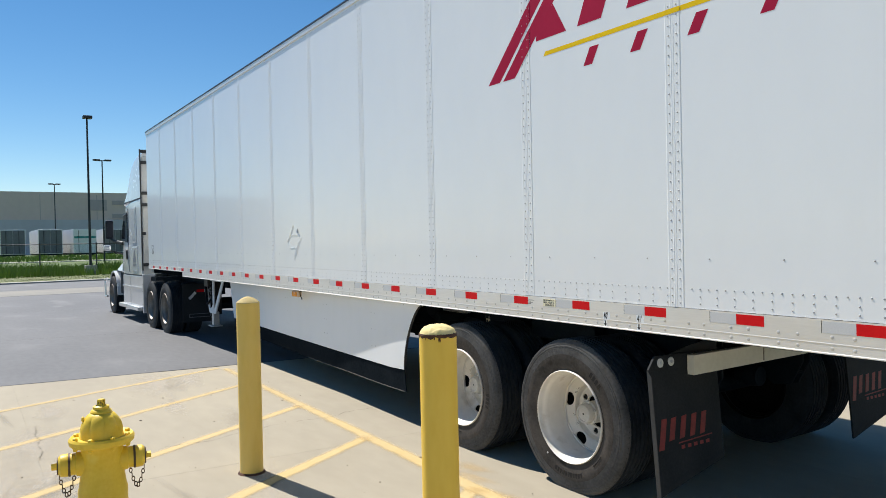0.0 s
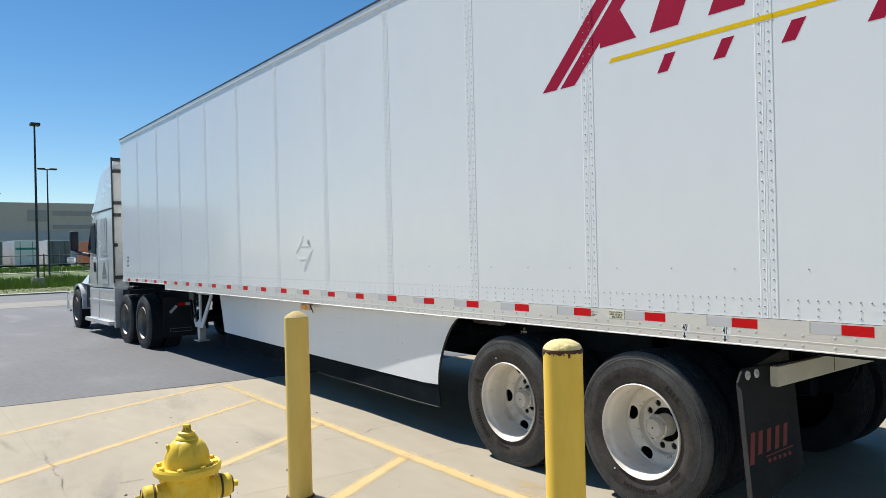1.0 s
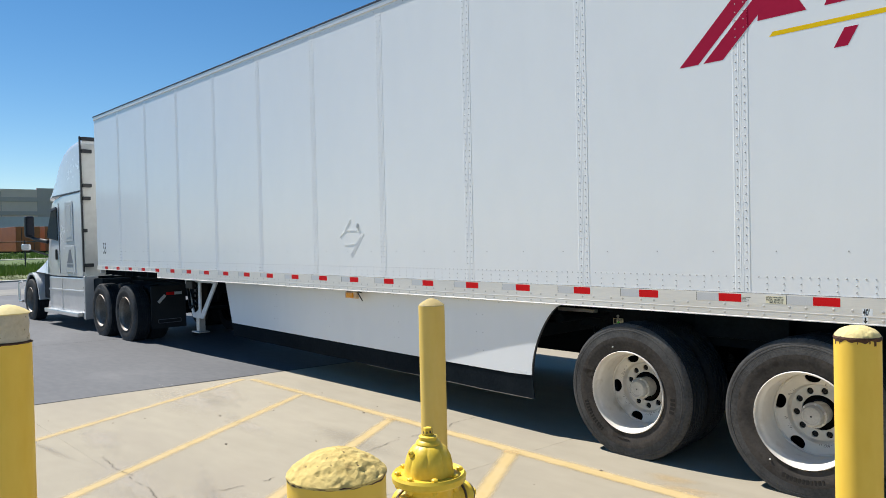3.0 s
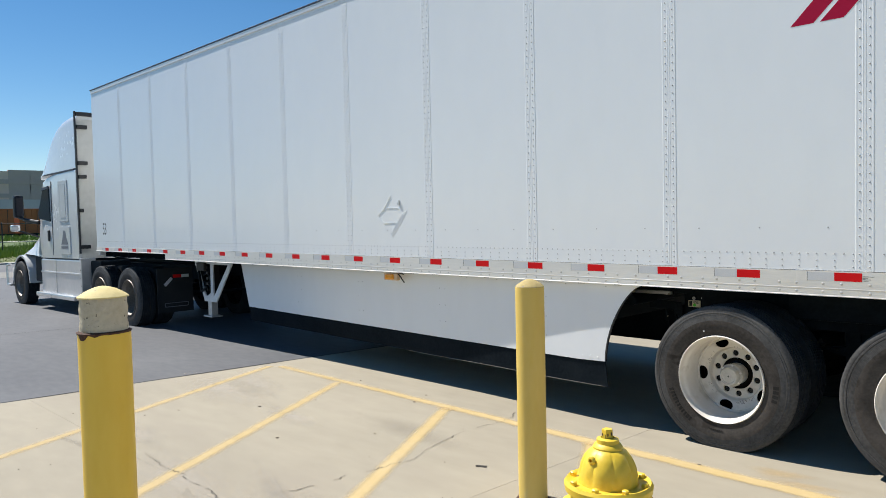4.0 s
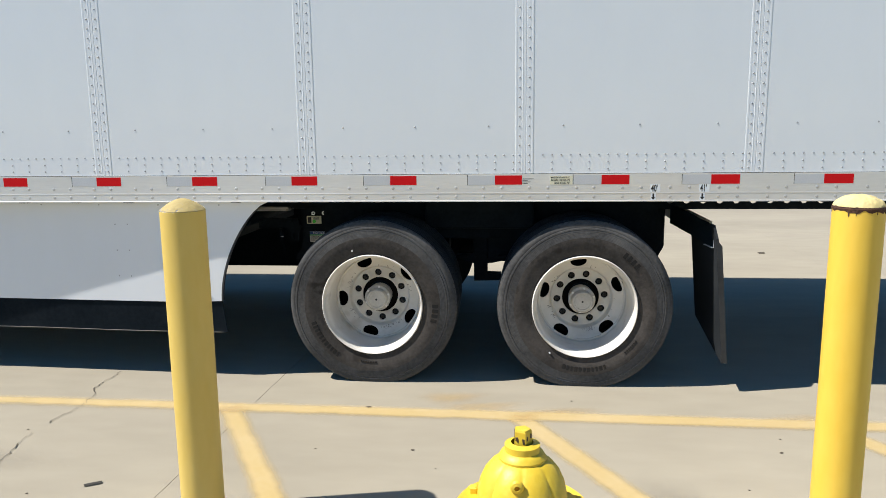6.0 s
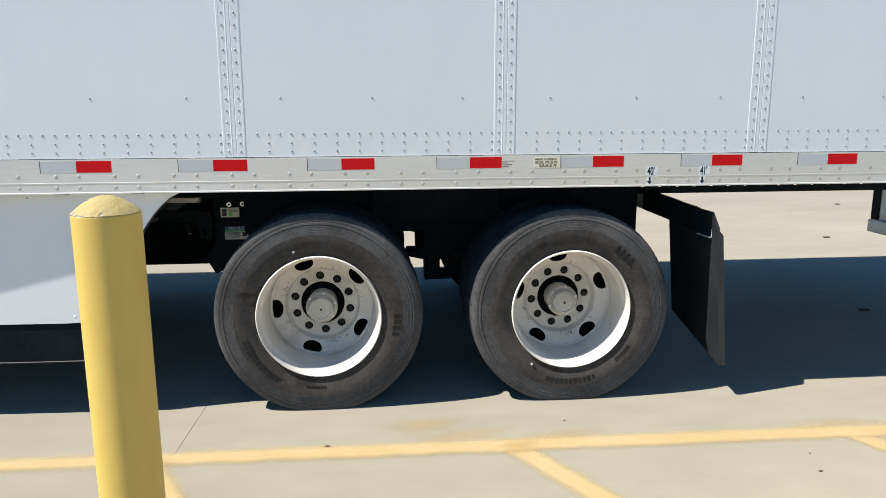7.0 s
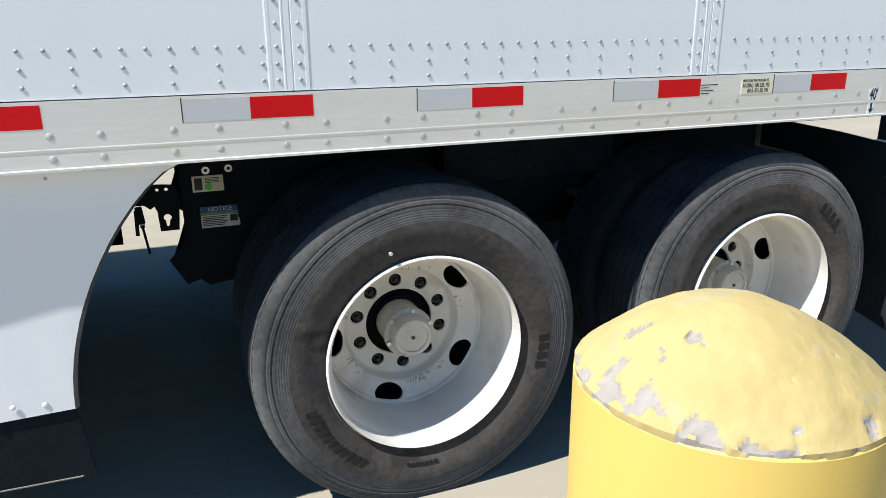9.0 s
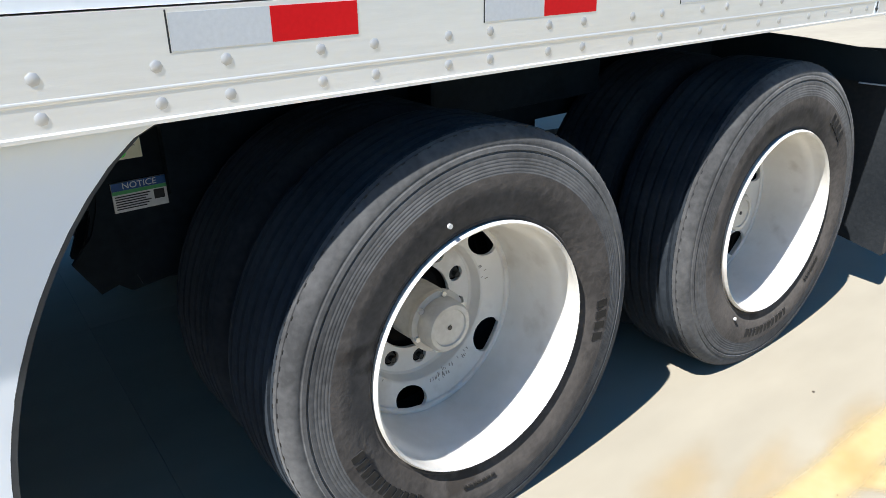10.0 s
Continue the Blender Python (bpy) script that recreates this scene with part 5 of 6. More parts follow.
part("notice_band", box(-5.27, -5.143, 0.7145, 0.7165, 0.786, 0.7945), M_GREEN, plate, "green band")
lettering("notice_text", "NOTICE", (-5.246, 0.7142, 0.7985), 0.021, M_STICKER, plate, "white capital letters", 1.05)
for k in range(6):
    part("print_bar", box(-5.265, -5.195 + 0.006 * (k % 3), 0.7145, 0.716, 0.749 + 0.006 * k, 0.7515 + 0.006 * k), M_INK, plate)
part("print_block", box(-5.175, -5.15, 0.7145, 0.716, 0.76, 0.783), M_INK, plate)
for x, z in ((-5.24, 0.94), (-5.166, 0.942)):
    part("bolt_ring", lathe([(0.006, 0.0), (0.013, -0.004), (0.013, -0.008), (0.006, -0.008)], (x, 0.721, z), axis="y", seg=16, closed=True), M_ALU, plate, "bright bolt collar", smooth=True)
# slider pull handle and air lines
bm = rod((-5.462, 0.69, 0.84), (-5.456, 0.69, 0.785), 0.0115, 12)
rod((-5.456, 0.69, 0.785), (-5.455, 0.69, 0.77), 0.007, 12, bm)
rod((-5.455, 0.69, 0.77), (-5.443, 0.688, 0.68), 0.0042, 8, bm)
handle = part("pull_handle", bm, M_BLACK, trailer, "black slider pull handle")
part("handle_collar", rod((-5.4565, 0.69, 0.789), (-5.4555, 0.69, 0.781), 0.0085, 12), M_ALU, handle, "bright collar")
part("handle_stop", bar((-5.47, 0.69, 0.83), (-5.473, 0.69, 0.745), 0.005, 0.012), M_BLACK, handle)
beam = [(-5.62, 0.915), (-5.385, 0.906), (-5.343, 0.902), (-5.325, 0.85), (-5.335, 0.822), (-5.342, 0.75), (-5.401, 0.75), (-5.405, 0.818), (-5.412, 0.835), (-5.425, 0.826), (-5.445, 0.842), (-5.62, 0.842)]
key = [(-5.375 + 0.0125 * math.cos(radians(a)), 0.794 + 0.0125 * math.sin(radians(a))) for a in range(-60, 241, 20)]
key = key + [(-5.3805, 0.766), (-5.3765, 0.763), (-5.371, 0.766)]
bm = fill_with_holes([beam, key, oval(-5.398, 0.889, 0.0055, 0.0055, 0, 10), oval(-5.37, 0.889, 0.006, 0.006, 0, 10)], 0.7, 0.012)
part("slider_lug", bm, M_BLACK, trailer, "black steel lug with a keyhole slot")
for n in range(3):
    bm = bmesh.new()
    pts = [(-5.9 + 0.16 * k, 0.75 + 0.03 * n, 1.02 - 0.05 * n - 0.06 * math.sin(k * 0.9 + n)) for k in range(19)]
    for a, b in zip(pts, pts[1:]):
        rod(a, b, 0.009, 6, bm)
    part("air_line", bm, M_BLACK, trailer)

WHEEL_Z, WHEEL_Y = 0.477, 0.155
for x, turn, marks in ((-4.709, -104.5, 198), (-3.465, -121, 252)):
    wheel(trailer, (x, WHEEL_Y, WHEEL_Z), turn, marks=marks)
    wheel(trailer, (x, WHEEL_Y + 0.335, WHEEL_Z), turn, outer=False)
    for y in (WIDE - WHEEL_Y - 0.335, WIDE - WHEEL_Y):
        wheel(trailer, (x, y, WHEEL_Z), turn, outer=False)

for x, z, dx, dz in ((-4.709, WHEEL_Z, -0.108, 0.326), (-3.465, WHEEL_Z, -0.197, -0.274)):
    part("balance_dot", lathe([(0.0, -0.003), (0.0055, -0.003), (0.0055, 0.003)], (x + dx, 0.0075, z + dz), axis="y", seg=12), M_STICKER, trailer, "small white paint dot on the tyre")

# mudflaps
def mudflap(y0, y1):
    """A rubber flap that hangs with its foot blown a little rearward, on a bent steel hanger."""
    def lean(bm):
        for v in bm.verts:
            v.co.x += 0.086 * (0.88 - v.co.z) - 0.075
        return bm

    flap = part("mudflap", lean(prism([(y0, 0.885), (y0 + 0.06, 0.955), (y1, 0.945), (y1, 0.3), (y0, 0.17)], "x", -2.685, -2.672)), M_RUBBER_FLAP, trailer, "black rubber mudflap")
    e = y0 if y0 < 1 else y1
    part("flap_fold", lean(prism([(-2.684, 0.885), (-2.655, 0.845), (-2.655, 0.17), (-2.684, 0.18)], "y", e - 0.003, e + 0.002)), M_EDGE, flap, "grey folded outer edge of the flap")
    for k in range(4):
        y = y0 + 0.1 + (y1 - y0 - 0.14) * (0, 0.2, 0.62, 1.0)[k]
        part("flap_washer", lean(lathe([(0.0, 0.004), (0.024, 0.004), (0.026, 0.002), (0.026, 0.0)], (-2.672, y, 0.915), axis="x", seg=20)), M_STICKER, flap, "flat bright washer")
        part("flap_bolt", lean(lathe([(0.0, 0.013), (0.008, 0.012), (0.011, 0.004)], (-2.672, y, 0.915), axis="x", seg=6)), M_GALV, flap, "grey bolt")
    for k in range(4):
        a = y0 + 0.12 + 0.09 * k
        part("print_shape", lean(prism([(a, 0.47), (a + 0.045, 0.475), (a + 0.075, 0.6), (a + 0.03, 0.595)], "x", -2.6715, -2.67)), M_FADEDRED, flap, "faded red printed shape")
    part("print_shape", lean(prism([(y0 + 0.03, 0.43), (y0 + 0.075, 0.43), (y0 + 0.115, 0.6), (y0 + 0.07, 0.6)], "x", -2.6715, -2.67)), M_FADEDRED, flap, "faded red printed shape")
    part("print_line", lean(prism([(y0 + 0.2, 0.452), (y0 + 0.5, 0.462), (y0 + 0.5, 0.455), (y0 + 0.2, 0.445)], "x", -2.6715, -2.67)), M_FADEDRED, flap, "faded red line")
    for k in range(5):
        part("print_bar", lean(box(-2.6715, -2.67, y0 + 0.22 + 0.055 * k, y0 + 0.25 + 0.055 * k, 0.412, 0.432)), M_FADEDRED, flap)
    near = y0 < 1.0
    side = (lambda y: y) if near else (lambda y: WIDE - y)
    bm = bmesh.new()
    ends = []
    for x, y, lo, hi in ((-2.86, 0.72, 0.875, 1.0), (-2.805, 0.36, 0.85, 0.975), (-2.772, 0.14, 0.831, 0.95), (-2.756, 0.036, 0.829, 0.934)):
        ends.append([bm.verts.new(p) for p in ((x, side(y), lo), (x + 0.007, side(y), lo), (x + 0.007, side(y), hi), (x, side(y), hi))])
    for a, b in zip(ends, ends[1:]):
        for k in range(4):
            bm.faces.new((a[k], a[(k + 1) % 4], b[(k + 1) % 4], b[k]))
    bm.faces.new(ends[0])
    bm.faces.new(ends[-1][::-1])
    bmesh.ops.recalc_face_normals(bm, faces=bm.faces)
    hanger = part("flap_hanger", bm, M_HANGER, trailer, "bent black steel flap hanger")
    # Paler bars along the hanger's lower lip and its end.
    bm = bar((-2.78, side(0.145), 0.829), (-2.763, side(0.03), 0.827), 0.012, 0.004)
    bar((-2.757, side(0.033), 0.826), (-2.757, side(0.033), 0.93), 0.004, 0.006, bm)
    part("hanger_lip", bm, M_GEAR, hanger, "pale lower lip and end edge of the hanger")


mudflap(-0.03, 0.57)
mudflap(WIDE - 0.57, WIDE + 0.03)
beam = part("end_beam", prism([(0.3, 0.825), (WIDE - 0.45, 0.84), (WIDE - 0.06, 0.915), (WIDE - 0.06, 0.945), (0.3, 0.94)], "x", -2.745, -2.70), M_BEAM, trailer, "cream painted steel end beam")
part("weld_mark", box(-2.7, -2.698, 0.98, 0.987, 0.84, 0.92), M_CHAIN, beam)

# rear underride guard
for y in (0.62, 1.97):
    post = part("guard_post", box(-0.48, -0.38, y - 0.05, y + 0.05, 0.5, 1.09, 0.008), M_GALV, trailer, "galvanised guard post")
    # The forward face's shade is a black sheet laid on the post.
    part("post_web", box(-0.486, -0.48, y - 0.044, y + 0.044, 0.575, 1.085), M_BLACK, post, "thin black sheet for the shaded face of the post")
part("guard_bar", box(-0.49, -0.38, 0.55, 2.04, 0.47, 0.57, 0.01), M_GALV, trailer, "galvanised underride bar")

# ---- landing gear ----
def landing_leg(y0):
    face = [(-13.0, 1.085), (-11.85, 1.085), (-11.87, 1.03), (-12.34, 0.48), (-12.7, 0.48), (-12.97, 1.03)]
    hole = [(-12.42, 1.03), (-11.97, 1.03), (-12.42, 0.55)]
    slot = [(-12.91, 1.03), (-12.5, 1.03), (-12.5, 0.62), (-12.6, 0.56), (-12.67, 0.56)]
    bm = bmesh.new()
    edges = []
    for loop in (face, hole, slot):
        vs = [bm.verts.new((x, y0, z)) for x, z in loop]
        edges += [bm.edges.new((vs[i], vs[(i + 1) % len(vs)])) for i in range(len(vs))]
    bmesh.ops.triangle_fill(bm, edges=edges, use_beauty=True)
    res = bmesh.ops.extrude_face_region(bm, geom=list(bm.faces))
    bmesh.ops.translate(bm, vec=(0, 0.02, 0), verts=[v for v in res["geom"] if isinstance(v, bmesh.types.BMVert)])
    part("gear_plate", bm, M_GEAR, trailer, "galvanised landing gear plate")
    part("outer_leg", box(-12.66, -12.54, y0 + 0.06, y0 + 0.17, 0.45, 1.08, 0.008), M_NUT, trailer, "dark steel outer leg")
    for k in range(5):
        z = 0.62 + 0.08 * k
        part("gear_lattice", bar((-12.8 + 0.03 * (k % 2), y0 + 0.035, z), (-12.52, y0 + 0.035, z + 0.1 * (1 if k % 2 else -1)), 0.022, 0.02), M_BLACK, trailer, "black linkage in the gear frame")
    part("inner_leg", box(-12.64, -12.53, y0 + 0.02, y0 + 0.12, 0.27, 0.5, 0.006), M_GALV, trailer, "galvanised inner leg")
    part("foot", box(-12.72, -12.46, y0 - 0.02, y0 + 0.16, 0.25, 0.27, 0.006), M_GALV, trailer, "flat steel foot")
    for z in (0.98, 0.9, 0.82, 0.74, 0.66):
        part("leg_slot", box(-12.62, -12.58, y0 - 0.004, y0, z - 0.02, z + 0.02), M_INK, trailer)
    part("crank_arm", bar((-12.85, y0 - 0.02, 1.03), (-12.74, y0 - 0.02, 0.62), 0.035, 0.02), M_BLACK, trailer, "black crank arm")
    part("crank_arm", bar((-12.74, y0 - 0.02, 0.62), (-12.58, y0 - 0.02, 0.7), 0.03, 0.02), M_BLACK, trailer, "black crank arm")
    part("gear_box", box(-12.84, -12.6, y0 - 0.05, y0, 0.93, 1.05, 0.012), M_NUT, trailer, "dark gear box")


landing_leg(0.27)
landing_leg(WIDE - 0.45)
part("gear_cross_brace", bar((-12.6, 0.4, 0.62), (-12.6, WIDE - 0.4, 0.62), 0.05, 0.03), M_BLACK, trailer)

# ---- tractor ----
GZ = -0.07
tractor = thing("truck_tractor", (-18.5, 1.3, GZ), "silver-white sleeper truck tractor coupled to the trailer", "truck")
MID = 1.3


def shell(sections, seg=8, bm=None):
    """Lofts rounded upright sections along x: (x, half width at foot, half width at top, foot, top, corner radius)."""
    bm = bm or bmesh.new()
    rings = []
    for x, wf, wt, z0, z1, r in sections:
        ring = []
        for sy in (1, -1):
            steps = range(seg + 1) if sy > 0 else range(seg, -1, -1)
            foot = [bm.verts.new((x, MID + sy * wf, z0))]
            arc_ = [bm.verts.new((x, MID + sy * (wt - r + r * math.cos(math.pi / 2 * k / seg)), z1 - r + r * math.sin(math.pi / 2 * k / seg))) for k in steps]
            ring += foot + arc_ if sy > 0 else arc_ + foot
        rings.append(ring)
    n = len(rings[0])
    for a, b in zip(rings, rings[1:]):
        for k in range(n):
            bm.faces.new((a[k], a[(k + 1) % n], b[(k + 1) % n], b[k]))
    bm.faces.new(rings[0])
    bm.faces.new(rings[-1][::-1])
    return bm


cab = part("cab_body", shell([(-17.46, 1.2, 1.2, 1.02, 2.76, 0.04), (-18.6, 1.2, 1.2, 1.02, 2.76, 0.05), (-19.0, 1.2, 1.19, 1.02, 2.74, 0.06), (-19.35, 1.2, 1.18, 1.02, 2.72, 0.08), (-19.7, 1.19, 1.14, 1.02, 2.68, 0.1), (-20.1, 1.17, 1.1, 1.02, 2.08, 0.12), (-20.22, 1.12, 1.04, 1.02, 1.9, 0.1)]), M_CAB, tractor, smooth=True)
part("roof_fairing", shell([(-17.44, 1.2, 1.16, 2.77, 3.8, 0.1), (-17.9, 1.2, 1.16, 2.77, 3.83, 0.16), (-18.4, 1.2, 1.15, 2.77, 3.82, 0.22), (-18.75, 1.19, 1.14, 2.77, 3.76, 0.26), (-19.1, 1.19, 1.12, 2.77, 3.62, 0.28), (-19.4, 1.18, 1.1, 2.77, 3.42, 0.27), (-19.65, 1.16, 1.07, 2.76, 3.2, 0.22), (-19.85, 1.13, 1.04, 2.74, 2.98, 0.14), (-19.98, 1.08, 1.0, 2.7, 2.78, 0.05)], 10), M_CAB, tractor, "rounded roof fairing", smooth=True)
part("sleeper_back", box(-17.455, -17.42, 0.14, 2.46, 1.02, 3.7, 0.01), M_CABBACK, tractor, "cream back wall of the sleeper")
part("hood", shell([(-20.1, 1.08, 1.0, 1.0, 1.9, 0.2), (-20.6, 1.08, 0.92, 1.05, 1.72, 0.25), (-21.2, 1.12, 0.86, 1.08, 1.6, 0.28), (-21.8, 1.08, 0.8, 1.0, 1.46, 0.3), (-22.3, 0.98, 0.72, 0.8, 1.28, 0.3), (-22.5, 0.85, 0.66, 0.75, 1.1, 0.25)]), M_CAB, tractor, "sloping hood", smooth=True)
def arch(r0, r1, y0, y1):
    turn = [math.pi * k / 14 for k in range(15)]
    return prism([(-21.42 + r1 * 1.03 * math.cos(a), 0.43 + r1 * 0.97 * math.sin(a)) for a in turn] + [(-21.42 - r0 * 1.03 * math.cos(a), 0.43 + r0 * 0.97 * math.sin(a)) for a in turn], "y", y0, y1)


part("wheel_arch", arch(0.605, 0.65, 0.11, 0.42), M_CAB, tractor, "flared front wheel arch", smooth=True)
# Black ring paints the shade of the gap between arch and tyre.
part("arch_liner", arch(0.56, 0.604, 0.13, 0.42), M_BLACK, tractor, "black ring for the shaded gap under the wheel arch", smooth=True)
part("bumper", shell([(-22.2, 1.17, 1.17, 0.3, 0.78, 0.08), (-22.45, 1.1, 1.1, 0.3, 0.78, 0.1), (-22.65, 0.85, 0.85, 0.32, 0.74, 0.12)]), M_CABSILVER, tractor, "silver front bumper", smooth=True)
bm = rod((-22.05, 0.06, 0.35), (-22.3, 0.05, 0.35), 0.03)
rod((-22.3, 0.05, 0.35), (-22.32, 0.05, 0.8), 0.03, bm=bm)
rod((-22.32, 0.05, 0.8), (-22.1, 0.06, 0.84), 0.03, bm=bm)
part("bumper_guard", bm, M_ALU, tractor, "bent tube bumper guard", smooth=True)
part("side_window", prism([(-19.08, 1.78), (-19.12, 2.5), (-19.48, 2.48), (-19.86, 1.98), (-19.84, 1.86)], "y", 0.088, 0.12, 0.004), M_GLASS, tractor, "dark tinted door window")
part("window_rain_guard", prism([(-19.1, 2.52), (-19.5, 2.5), (-19.54, 2.44), (-19.1, 2.47)], "y", 0.075, 0.1), M_DARKTRIM, tractor)
part("windshield", prism([(-19.66, 2.6), (-20.06, 1.98), (-20.08, 2.0), (-19.7, 2.62)], "y", 0.3, 2.3), M_GLASS, tractor, "dark windshield")
part("door_seam", box(-18.985, -18.975, 0.094, 0.104, 1.08, 2.6), M_DARKTRIM, tractor)
part("fairing_seam", box(-19.4, -17.56, 0.094, 0.12, 2.745, 2.77), M_DARKTRIM, tractor, "dark seam under the roof fairing")
part("door_handle", box(-19.24, -19.16, 0.07, 0.11, 1.37, 1.6, 0.02), M_INK, tractor, "black door handle")
part("sleeper_vent", box(-18.5, -17.98, 0.086, 0.1, 1.76, 2.58, 0.012), M_CAB, tractor, "raised sleeper window panel")
part("vent_inset", box(-18.4, -18.08, 0.08, 0.09, 1.84, 2.5, 0.01), M_CAB, tractor, "recessed panel")
part("toolbox_door", box(-18.5, -17.9, 0.086, 0.1, 1.1, 1.66, 0.012), M_CAB, tractor, "baggage door")
part("door_mark", prism([(-18.42, 1.3), (-18.02, 1.3), (-18.1, 1.42), (-18.17, 1.58), (-18.27, 1.58), (-18.34, 1.42)], "y", 0.083, 0.087), M_DOORGREY, tractor, "grey printed emblem shape")
part("door_mark", box(-18.42, -18.02, 0.083, 0.087, 1.22, 1.27), M_DOORGREY, tractor, "grey printed bar")
part("lower_fairing", box(-19.85, -17.4, 0.1, 0.35, 0.28, 1.0, 0.03), M_CABSILVER, tractor, "silver chassis fairing")
part("fairing_rib", box(-19.85, -17.42, 0.085, 0.11, 0.7, 0.74, 0.01), M_CABSILVER, tractor, "pressed rib")
part("fairing_end", box(-17.44, -17.34, 0.09, 0.36, 0.16, 1.03, 0.012), M_CABSILVER, tractor, "silver fairing end plate")
for z in (0.35, 0.5, 0.65, 0.8):
    part("fairing_bolt", lathe([(0.014, -0.004), (0.0, -0.006)], (-17.39, 0.09, z), axis="y", seg=10), M_INK, tractor)
part("step", box(-19.95, -17.55, 0.0, 0.2, 0.2, 0.29, 0.02), M_ALU, tractor, "aluminium step")
part("fuel_tank_strap", box(-18.9, -18.86, 0.094, 0.12, 0.3, 0.98), M_ALU, tractor)
# Solid black block put in for the shade of the cowl gap.
part("cowl_gap", box(-20.3, -19.85, 0.12, 0.3, 0.5, 1.04), M_BLACK, tractor)
part("side_extender", box(-17.42, -17.36, 0.09, 0.115, 1.12, 3.85, 0.006), M_INK, tractor, "dark rubber side extender")
for z, w in ((3.8, 0.5), (3.55, 0.15), (2.86, 0.13), (2.6, 0.1), (1.95, 0.02), (1.25, 0.12)):
    part("extender_bracket", bar((-17.36, 0.12, z), (-17.36, 0.12 + w + 0.04, z), 0.06, 0.07), M_INK, tractor, "black extender bracket")
part("gladhand_box", box(-17.42, -17.3, 0.7, 0.9, 1.2, 1.5, 0.02), M_INK, tractor)
# mirrors
mirror = part("mirror_head", box(-20.85, -20.68, -0.15, 0.045, 1.9, 2.4, 0.05), M_MIRROR_DARK, tractor, "tall black door mirror")
# Glass in flat dark blue: its reflection is painted in.
part("mirror_glass", box(-20.684, -20.672, -0.12, 0.02, 1.97, 2.34), M_MIRROR_DARK, mirror, "mirror glass in flat dark blue for what it reflects")
bm = rod((-20.76, -0.05, 1.92), (-20.5, 0.02, 1.84), 0.035)
rod((-20.5, 0.02, 1.84), (-20.1, 0.16, 1.78), 0.045, bm=bm)
part("mirror_arm", bm, M_INK, mirror, smooth=True)
low_mirror = part("convex_mirror", box(-20.95, -20.85, -0.2, 0.0, 1.6, 1.75, 0.045), M_ALU, tractor, "chromed hood mirror")
part("mirror_arm", rod((-20.9, -0.05, 1.62), (-20.95, 0.45, 1.45), 0.02), M_INK, low_mirror)
for y in (0.86, 1.66):
    part("frame_rail", box(-22.2, -14.0, y, y + 0.08, 0.68, 0.92, 0.01), M_BLACK, tractor)
part("fifth_wheel", prism([(-16.3, 1.02), (-15.0, 1.02), (-14.8, 0.96), (-16.4, 0.96)], "y", 0.8, 1.8), M_BLACK, tractor)
part("battery_box", box(-17.3, -16.75, 0.25, 0.8, 0.45, 0.98, 0.02), M_BLACK, tractor)
for x in (-16.2, -14.93):
    wheel(tractor, (x, 0.16, 0.408), -100, dark=True)
    wheel(tractor, (x, 0.495, 0.408), -100, outer=False)
    wheel(tractor, (x, 2.1, 0.408), -100, outer=False)
    wheel(tractor, (x, 2.43, 0.408), -100, outer=False)
    part("axle", rod((x, 0.3, 0.408), (x, 2.3, 0.408), 0.08, 16), M_BLACK, tractor)
wheel(tractor, (-21.42, 0.22, 0.408), -80, dark=True)
wheel(tractor, (-21.42, 2.38, 0.408), -80, outer=False)
for y0 in (0.16, 1.84):
    tf = part("mudflap", box(-14.1, -14.085, y0, y0 + 0.6, 0.18, 0.9), M_RUBBER_FLAP, tractor, "black rubber mudflap")
    part("flap_tape", bar((-14.08, y0 + 0.12, 0.62), (-14.08, y0 + 0.24, 0.74), 0.006, 0.05), M_SILVER, tf, "silver reflective tape")
    part("flap_tape", box(-14.084, -14.078, y0 + 0.26, y0 + 0.4, 0.74, 0.79), M_RED, tf, "red reflective tape")
    part("flap_tape", box(-14.084, -14.078, y0 + 0.4, y0 + 0.53, 0.74, 0.79), M_SILVER, tf, "silver reflective tape")
    for a, b, c, d in ((0.12, 0.5, 0.325, 0.335), (0.12, 0.5, 0.265, 0.275), (0.11, 0.12, 0.27, 0.33), (0.5, 0.51, 0.27, 0.33)):
        part("flap_emblem", box(-14.086, -14.08, y0 + a, y0 + b, c, d), M_DOORGREY, tf, "grey outline of a printed badge")

# the yard falls away ahead of the trailer, so the tractor stands nose down
tractor.rotation_euler = (0, -0.0102, 0)
tractor.location.z -= 0.03

# ---- yard lamps ----
def street_lamp(at, ground, top, arms, label, block=True):
    s = thing("street_lamp", (*at, ground), label, "street lamp", "yard lamps")
    x, y = at
    if block:
        part("base_block", box(x - 0.34, x + 0.34, y - 0.34, y + 0.34, ground - 0.3, ground + 0.62, 0.03), M_KERB, s, "square concrete base")
    part("pole", lathe([(0.085, ground), (0.07, top * 0.5), (0.052, top)], (x, y, 0), seg=12), M_POLE, s, smooth=True)
    if arms:
        part("cross_arm", box(x - 0.05, x + 0.05, y - arms, y + arms, top - 0.06, top + 0.02), M_POLE, s)
        for sgn in (-1, 1):
            part("lamp_head", box(x - 0.18, x + 0.18, y + sgn * (arms - 0.25) - 0.3, y + sgn * (arms - 0.25) + 0.3, top - 0.02, top + 0.1, 0.03), M_POLE, s)
    else:
        part("lamp_head", box(x - 0.3, x + 0.3, y - 0.24, y + 0.3, top - 0.03, top + 0.14, 0.03), M_POLE, s)
    return s


street_lamp((-52.0, 3.55), -0.1, 10.0, 0, "tall dark yard lamp on a concrete base")
street_lamp((-75.0, 7.75), 0.05, 9.8, 0.75, "tall dark yard lamp with two heads", False)
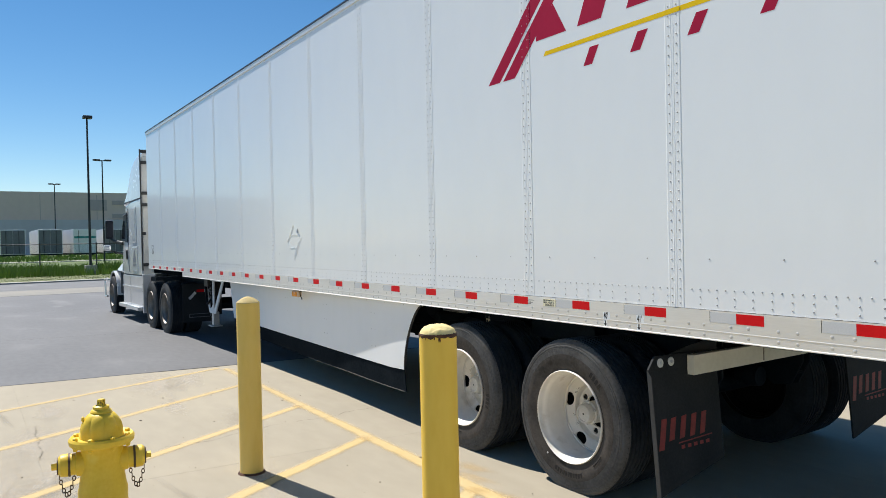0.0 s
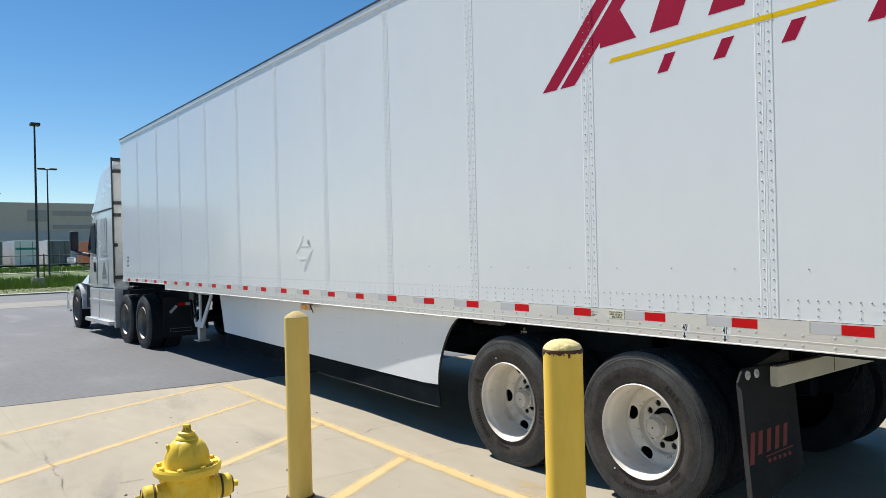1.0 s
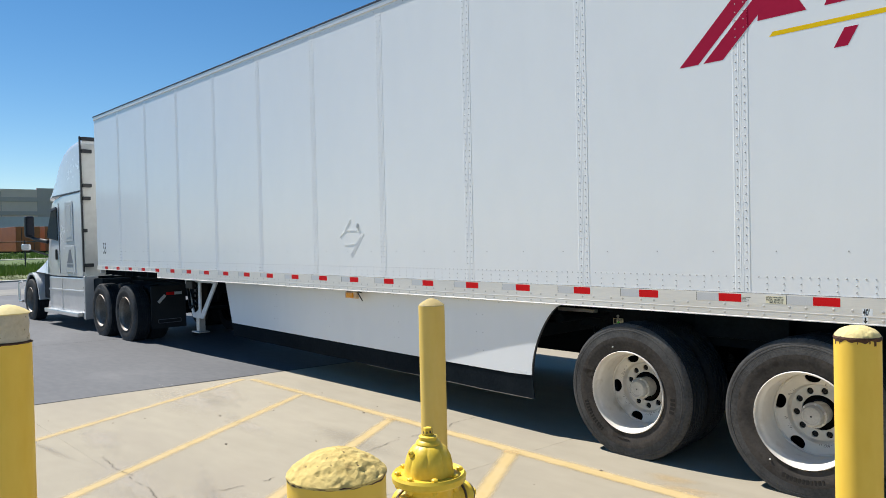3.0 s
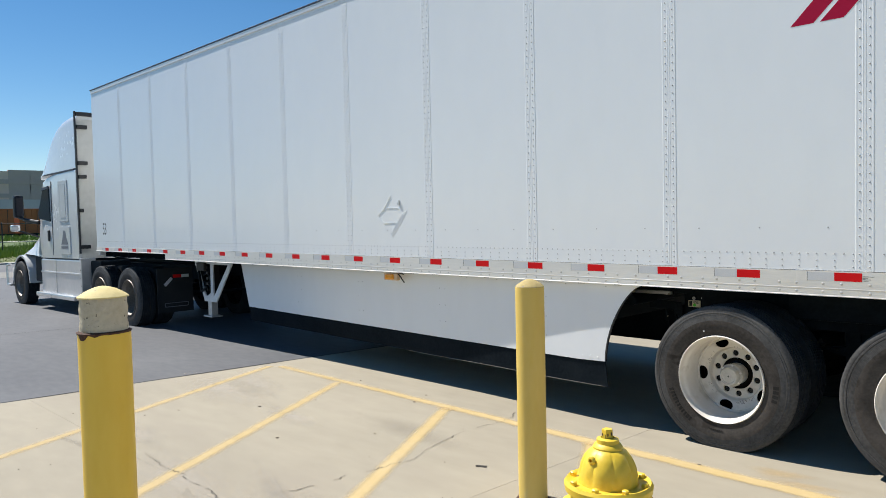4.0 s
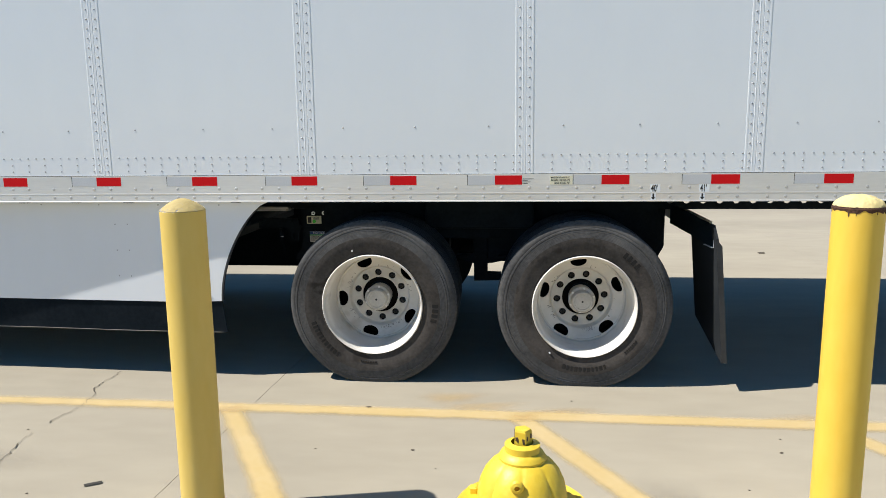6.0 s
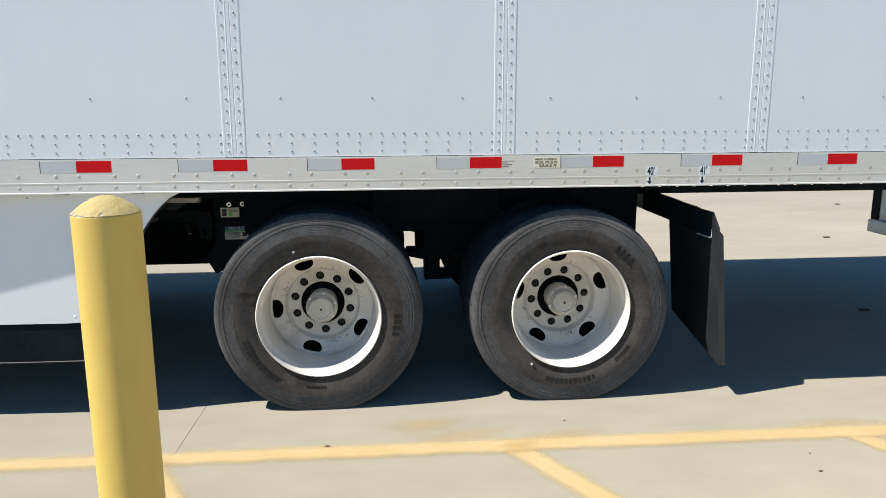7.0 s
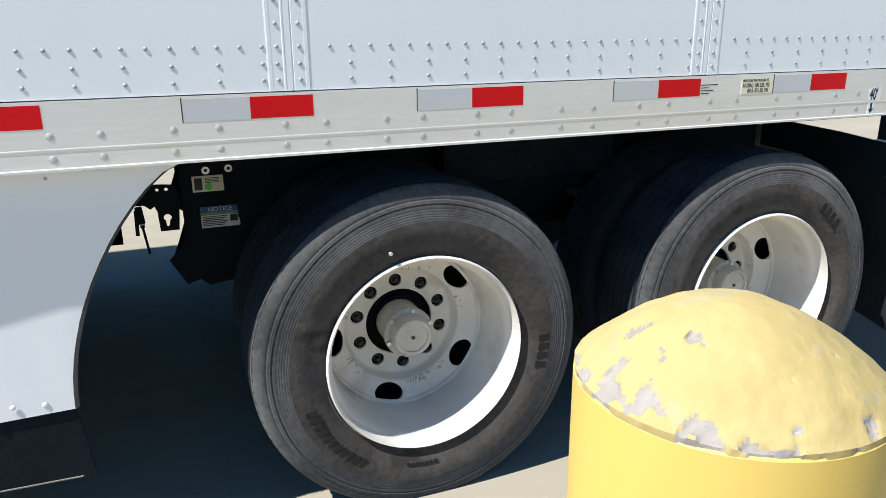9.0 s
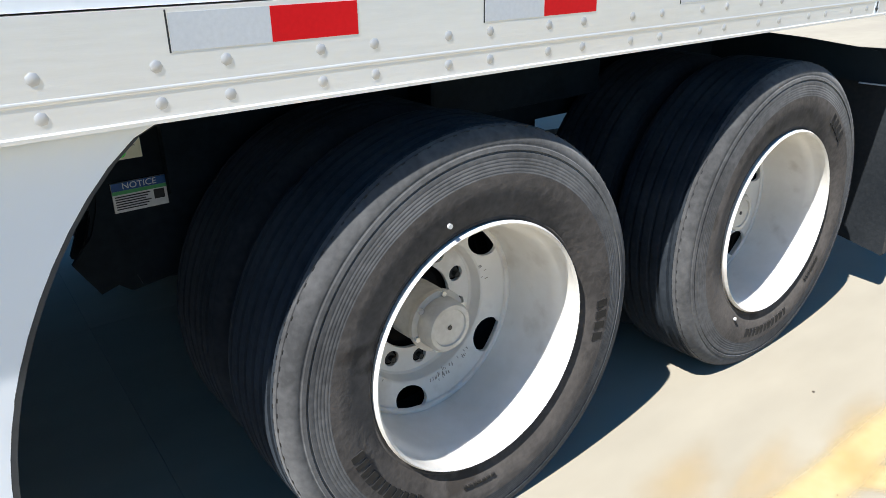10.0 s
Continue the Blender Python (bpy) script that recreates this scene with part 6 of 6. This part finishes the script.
street_lamp((-105.0, 6.5), 0.0, 9.8, 0.66, "tall dark yard lamp with two heads", False)

# ---- fence ----
fence = thing("chain_link_fence", (-53.0, 8.0, 0.1), "black chain-link fence along the grass", "fence")
for k in range(-6, 15):
    y = 0.75 + 3.3 * k
    part("post", lathe([(0.04, 0.05), (0.04, 2.15), (0.03, 2.2), (0.0, 2.22)], (-53.0, y, 0), seg=8), M_POLE, fence)
part("top_rail", rod((-53, -19, 2.1), (-53, 47, 2.1), 0.025, 8), M_POLE, fence)
part("bottom_wire", rod((-53, -19, 0.2), (-53, 47, 0.2), 0.01, 6), M_POLE, fence)
verts, faces = [], []
for k in range(440):
    for s in (1, -1):
        y = -19 + 0.15 * k
        o = len(verts)
        verts += [(0, y - 8.0, 0.15), (0, y - 8.0 + 0.0035, 0.15), (0, y - 8.0 + s * 1.9 + 0.0035, 2.0), (0, y - 8.0 + s * 1.9, 2.0)]
        faces.append((o, o + 1, o + 2, o + 3))
me = bpy.data.meshes.new("wire_mesh")
me.from_pydata(verts, [], faces)
me.materials.append(M_POLE)
wire = new("wire_mesh", me)
wire.parent = fence
tagged(wire, "thin woven wire", kind="stuff")
fence.location.z -= 0.2

# ---- warehouse ----
ware = thing("warehouse", (-225, 60, 0), "large tan tilt-up concrete warehouse with grey bands", "building")
part("wall", box(-260, -225, 0, 150, 0, 17.0), M_TILT, ware)
part("wall", box(-260, -225.4, -80, 5.6, 0, 16.4), M_TILT, ware)
part("roof", box(-259, -226, -79, 149, 16.2, 16.3), M_TILT_DARK, ware)
part("parapet", box(-226, -224.9, 50.8, 150, 0, 17.4), M_TILT_DARK, ware, "grey higher wing")
part("base_band", box(-225.3, -224.7, -80, 150, 0, 9.4), M_TILT_BLUE, ware, "blue-grey base band")
for y0, y1, z0, z1 in ((32, 70, 13.6, 14.8), (32, 70, 9.9, 11.0), (26, 30.6, 12.0, 15.0), (74, 110, 12.6, 13.8)):
    part("wall_band", box(-225.2, -224.7, y0, y1, z0, z1), M_TILT_DARK, ware, "darker painted band")
for k in range(14):
    part("panel_joint", box(-225.1, -224.9, -70 + 14 * k, -69.85 + 14 * k, 9.4, 16.3), M_TILT_DARK, ware)

# ---- parked trailers ----
def parked(y, skew, body, doors, label, teal=False):
    """A box trailer seen from its back doors."""
    t = thing("parked_trailer", (-98, y, 0.2), label, "trailer", "trailers at the warehouse")
    x = -98.0
    part("box", box(x - 14, x, y - 1.28, y + 1.28, 1.2, 4.1, 0.02), body, t)
    for s in (0, 1):
        d = part("rear_door", box(x + 0.005, x + 0.06, y - 1.2 + 1.21 * s, y - 0.02 + 1.21 * s, 1.28, 4.0, 0.01), doors, t)
        part("lock_rod", rod((x + 0.09, y - 0.7 + 1.3 * s, 1.3), (x + 0.09, y - 0.7 + 1.3 * s, 3.95), 0.03, 6), M_POLE, d)
        if teal:
            part("door_stripe", box(x + 0.061, x + 0.07, y - 1.2 + 1.21 * s, y - 0.02 + 1.21 * s, 3.0, 3.25), M_DOORTEAL, d)
    part("frame_beam", box(x - 13, x + 0.02, y - 1.2, y + 1.2, 1.0, 1.19), M_BLACK, t)
    for dx in (-1.4, -2.7):
        for dy in (-1.1, 1.1):
            part("tyre", lathe([(0.28, -0.13), (0.46, -0.14), (0.5, -0.1), (0.5, 0.1), (0.46, 0.14), (0.28, 0.13)], (x + dx, y + dy, 0.7), axis="y", seg=20, closed=True), M_TYRE, t)
    part("guard_bar", box(x - 0.1, x, y - 1.2, y + 1.2, 0.6, 0.72), M_BLACK, t)
    t.rotation_euler = (0, 0, radians(skew))
    t.location.z -= 0.2
    return t


parked(-3.9, 0, M_BOXWHITE, M_DOORGREY, "white parked trailer with grey back doors")
parked(1.45, 0, M_BOXWHITE, M_DOORGREY, "white parked trailer with grey back doors")
parked(5.3, 0, M_BOXWHITE, M_DOORGREY, "white parked trailer with grey back doors")
parked(9.0, 3, M_BOXWHITE, M_BOXWHITE, "white parked trailer with a teal stripe on its doors", True)
parked(12.4, 0, M_BOXWHITE, M_DOORGREY, "white parked trailer with grey back doors")
parked(18.2, 0, M_ORANGE, M_ORANGE, "weathered orange parked trailer")
parked(21.3, 0, M_ORANGE, M_ORANGE, "weathered orange parked trailer")
parked(24.6, 0, M_BOXWHITE, M_DOORGREY, "white parked trailer with grey back doors")
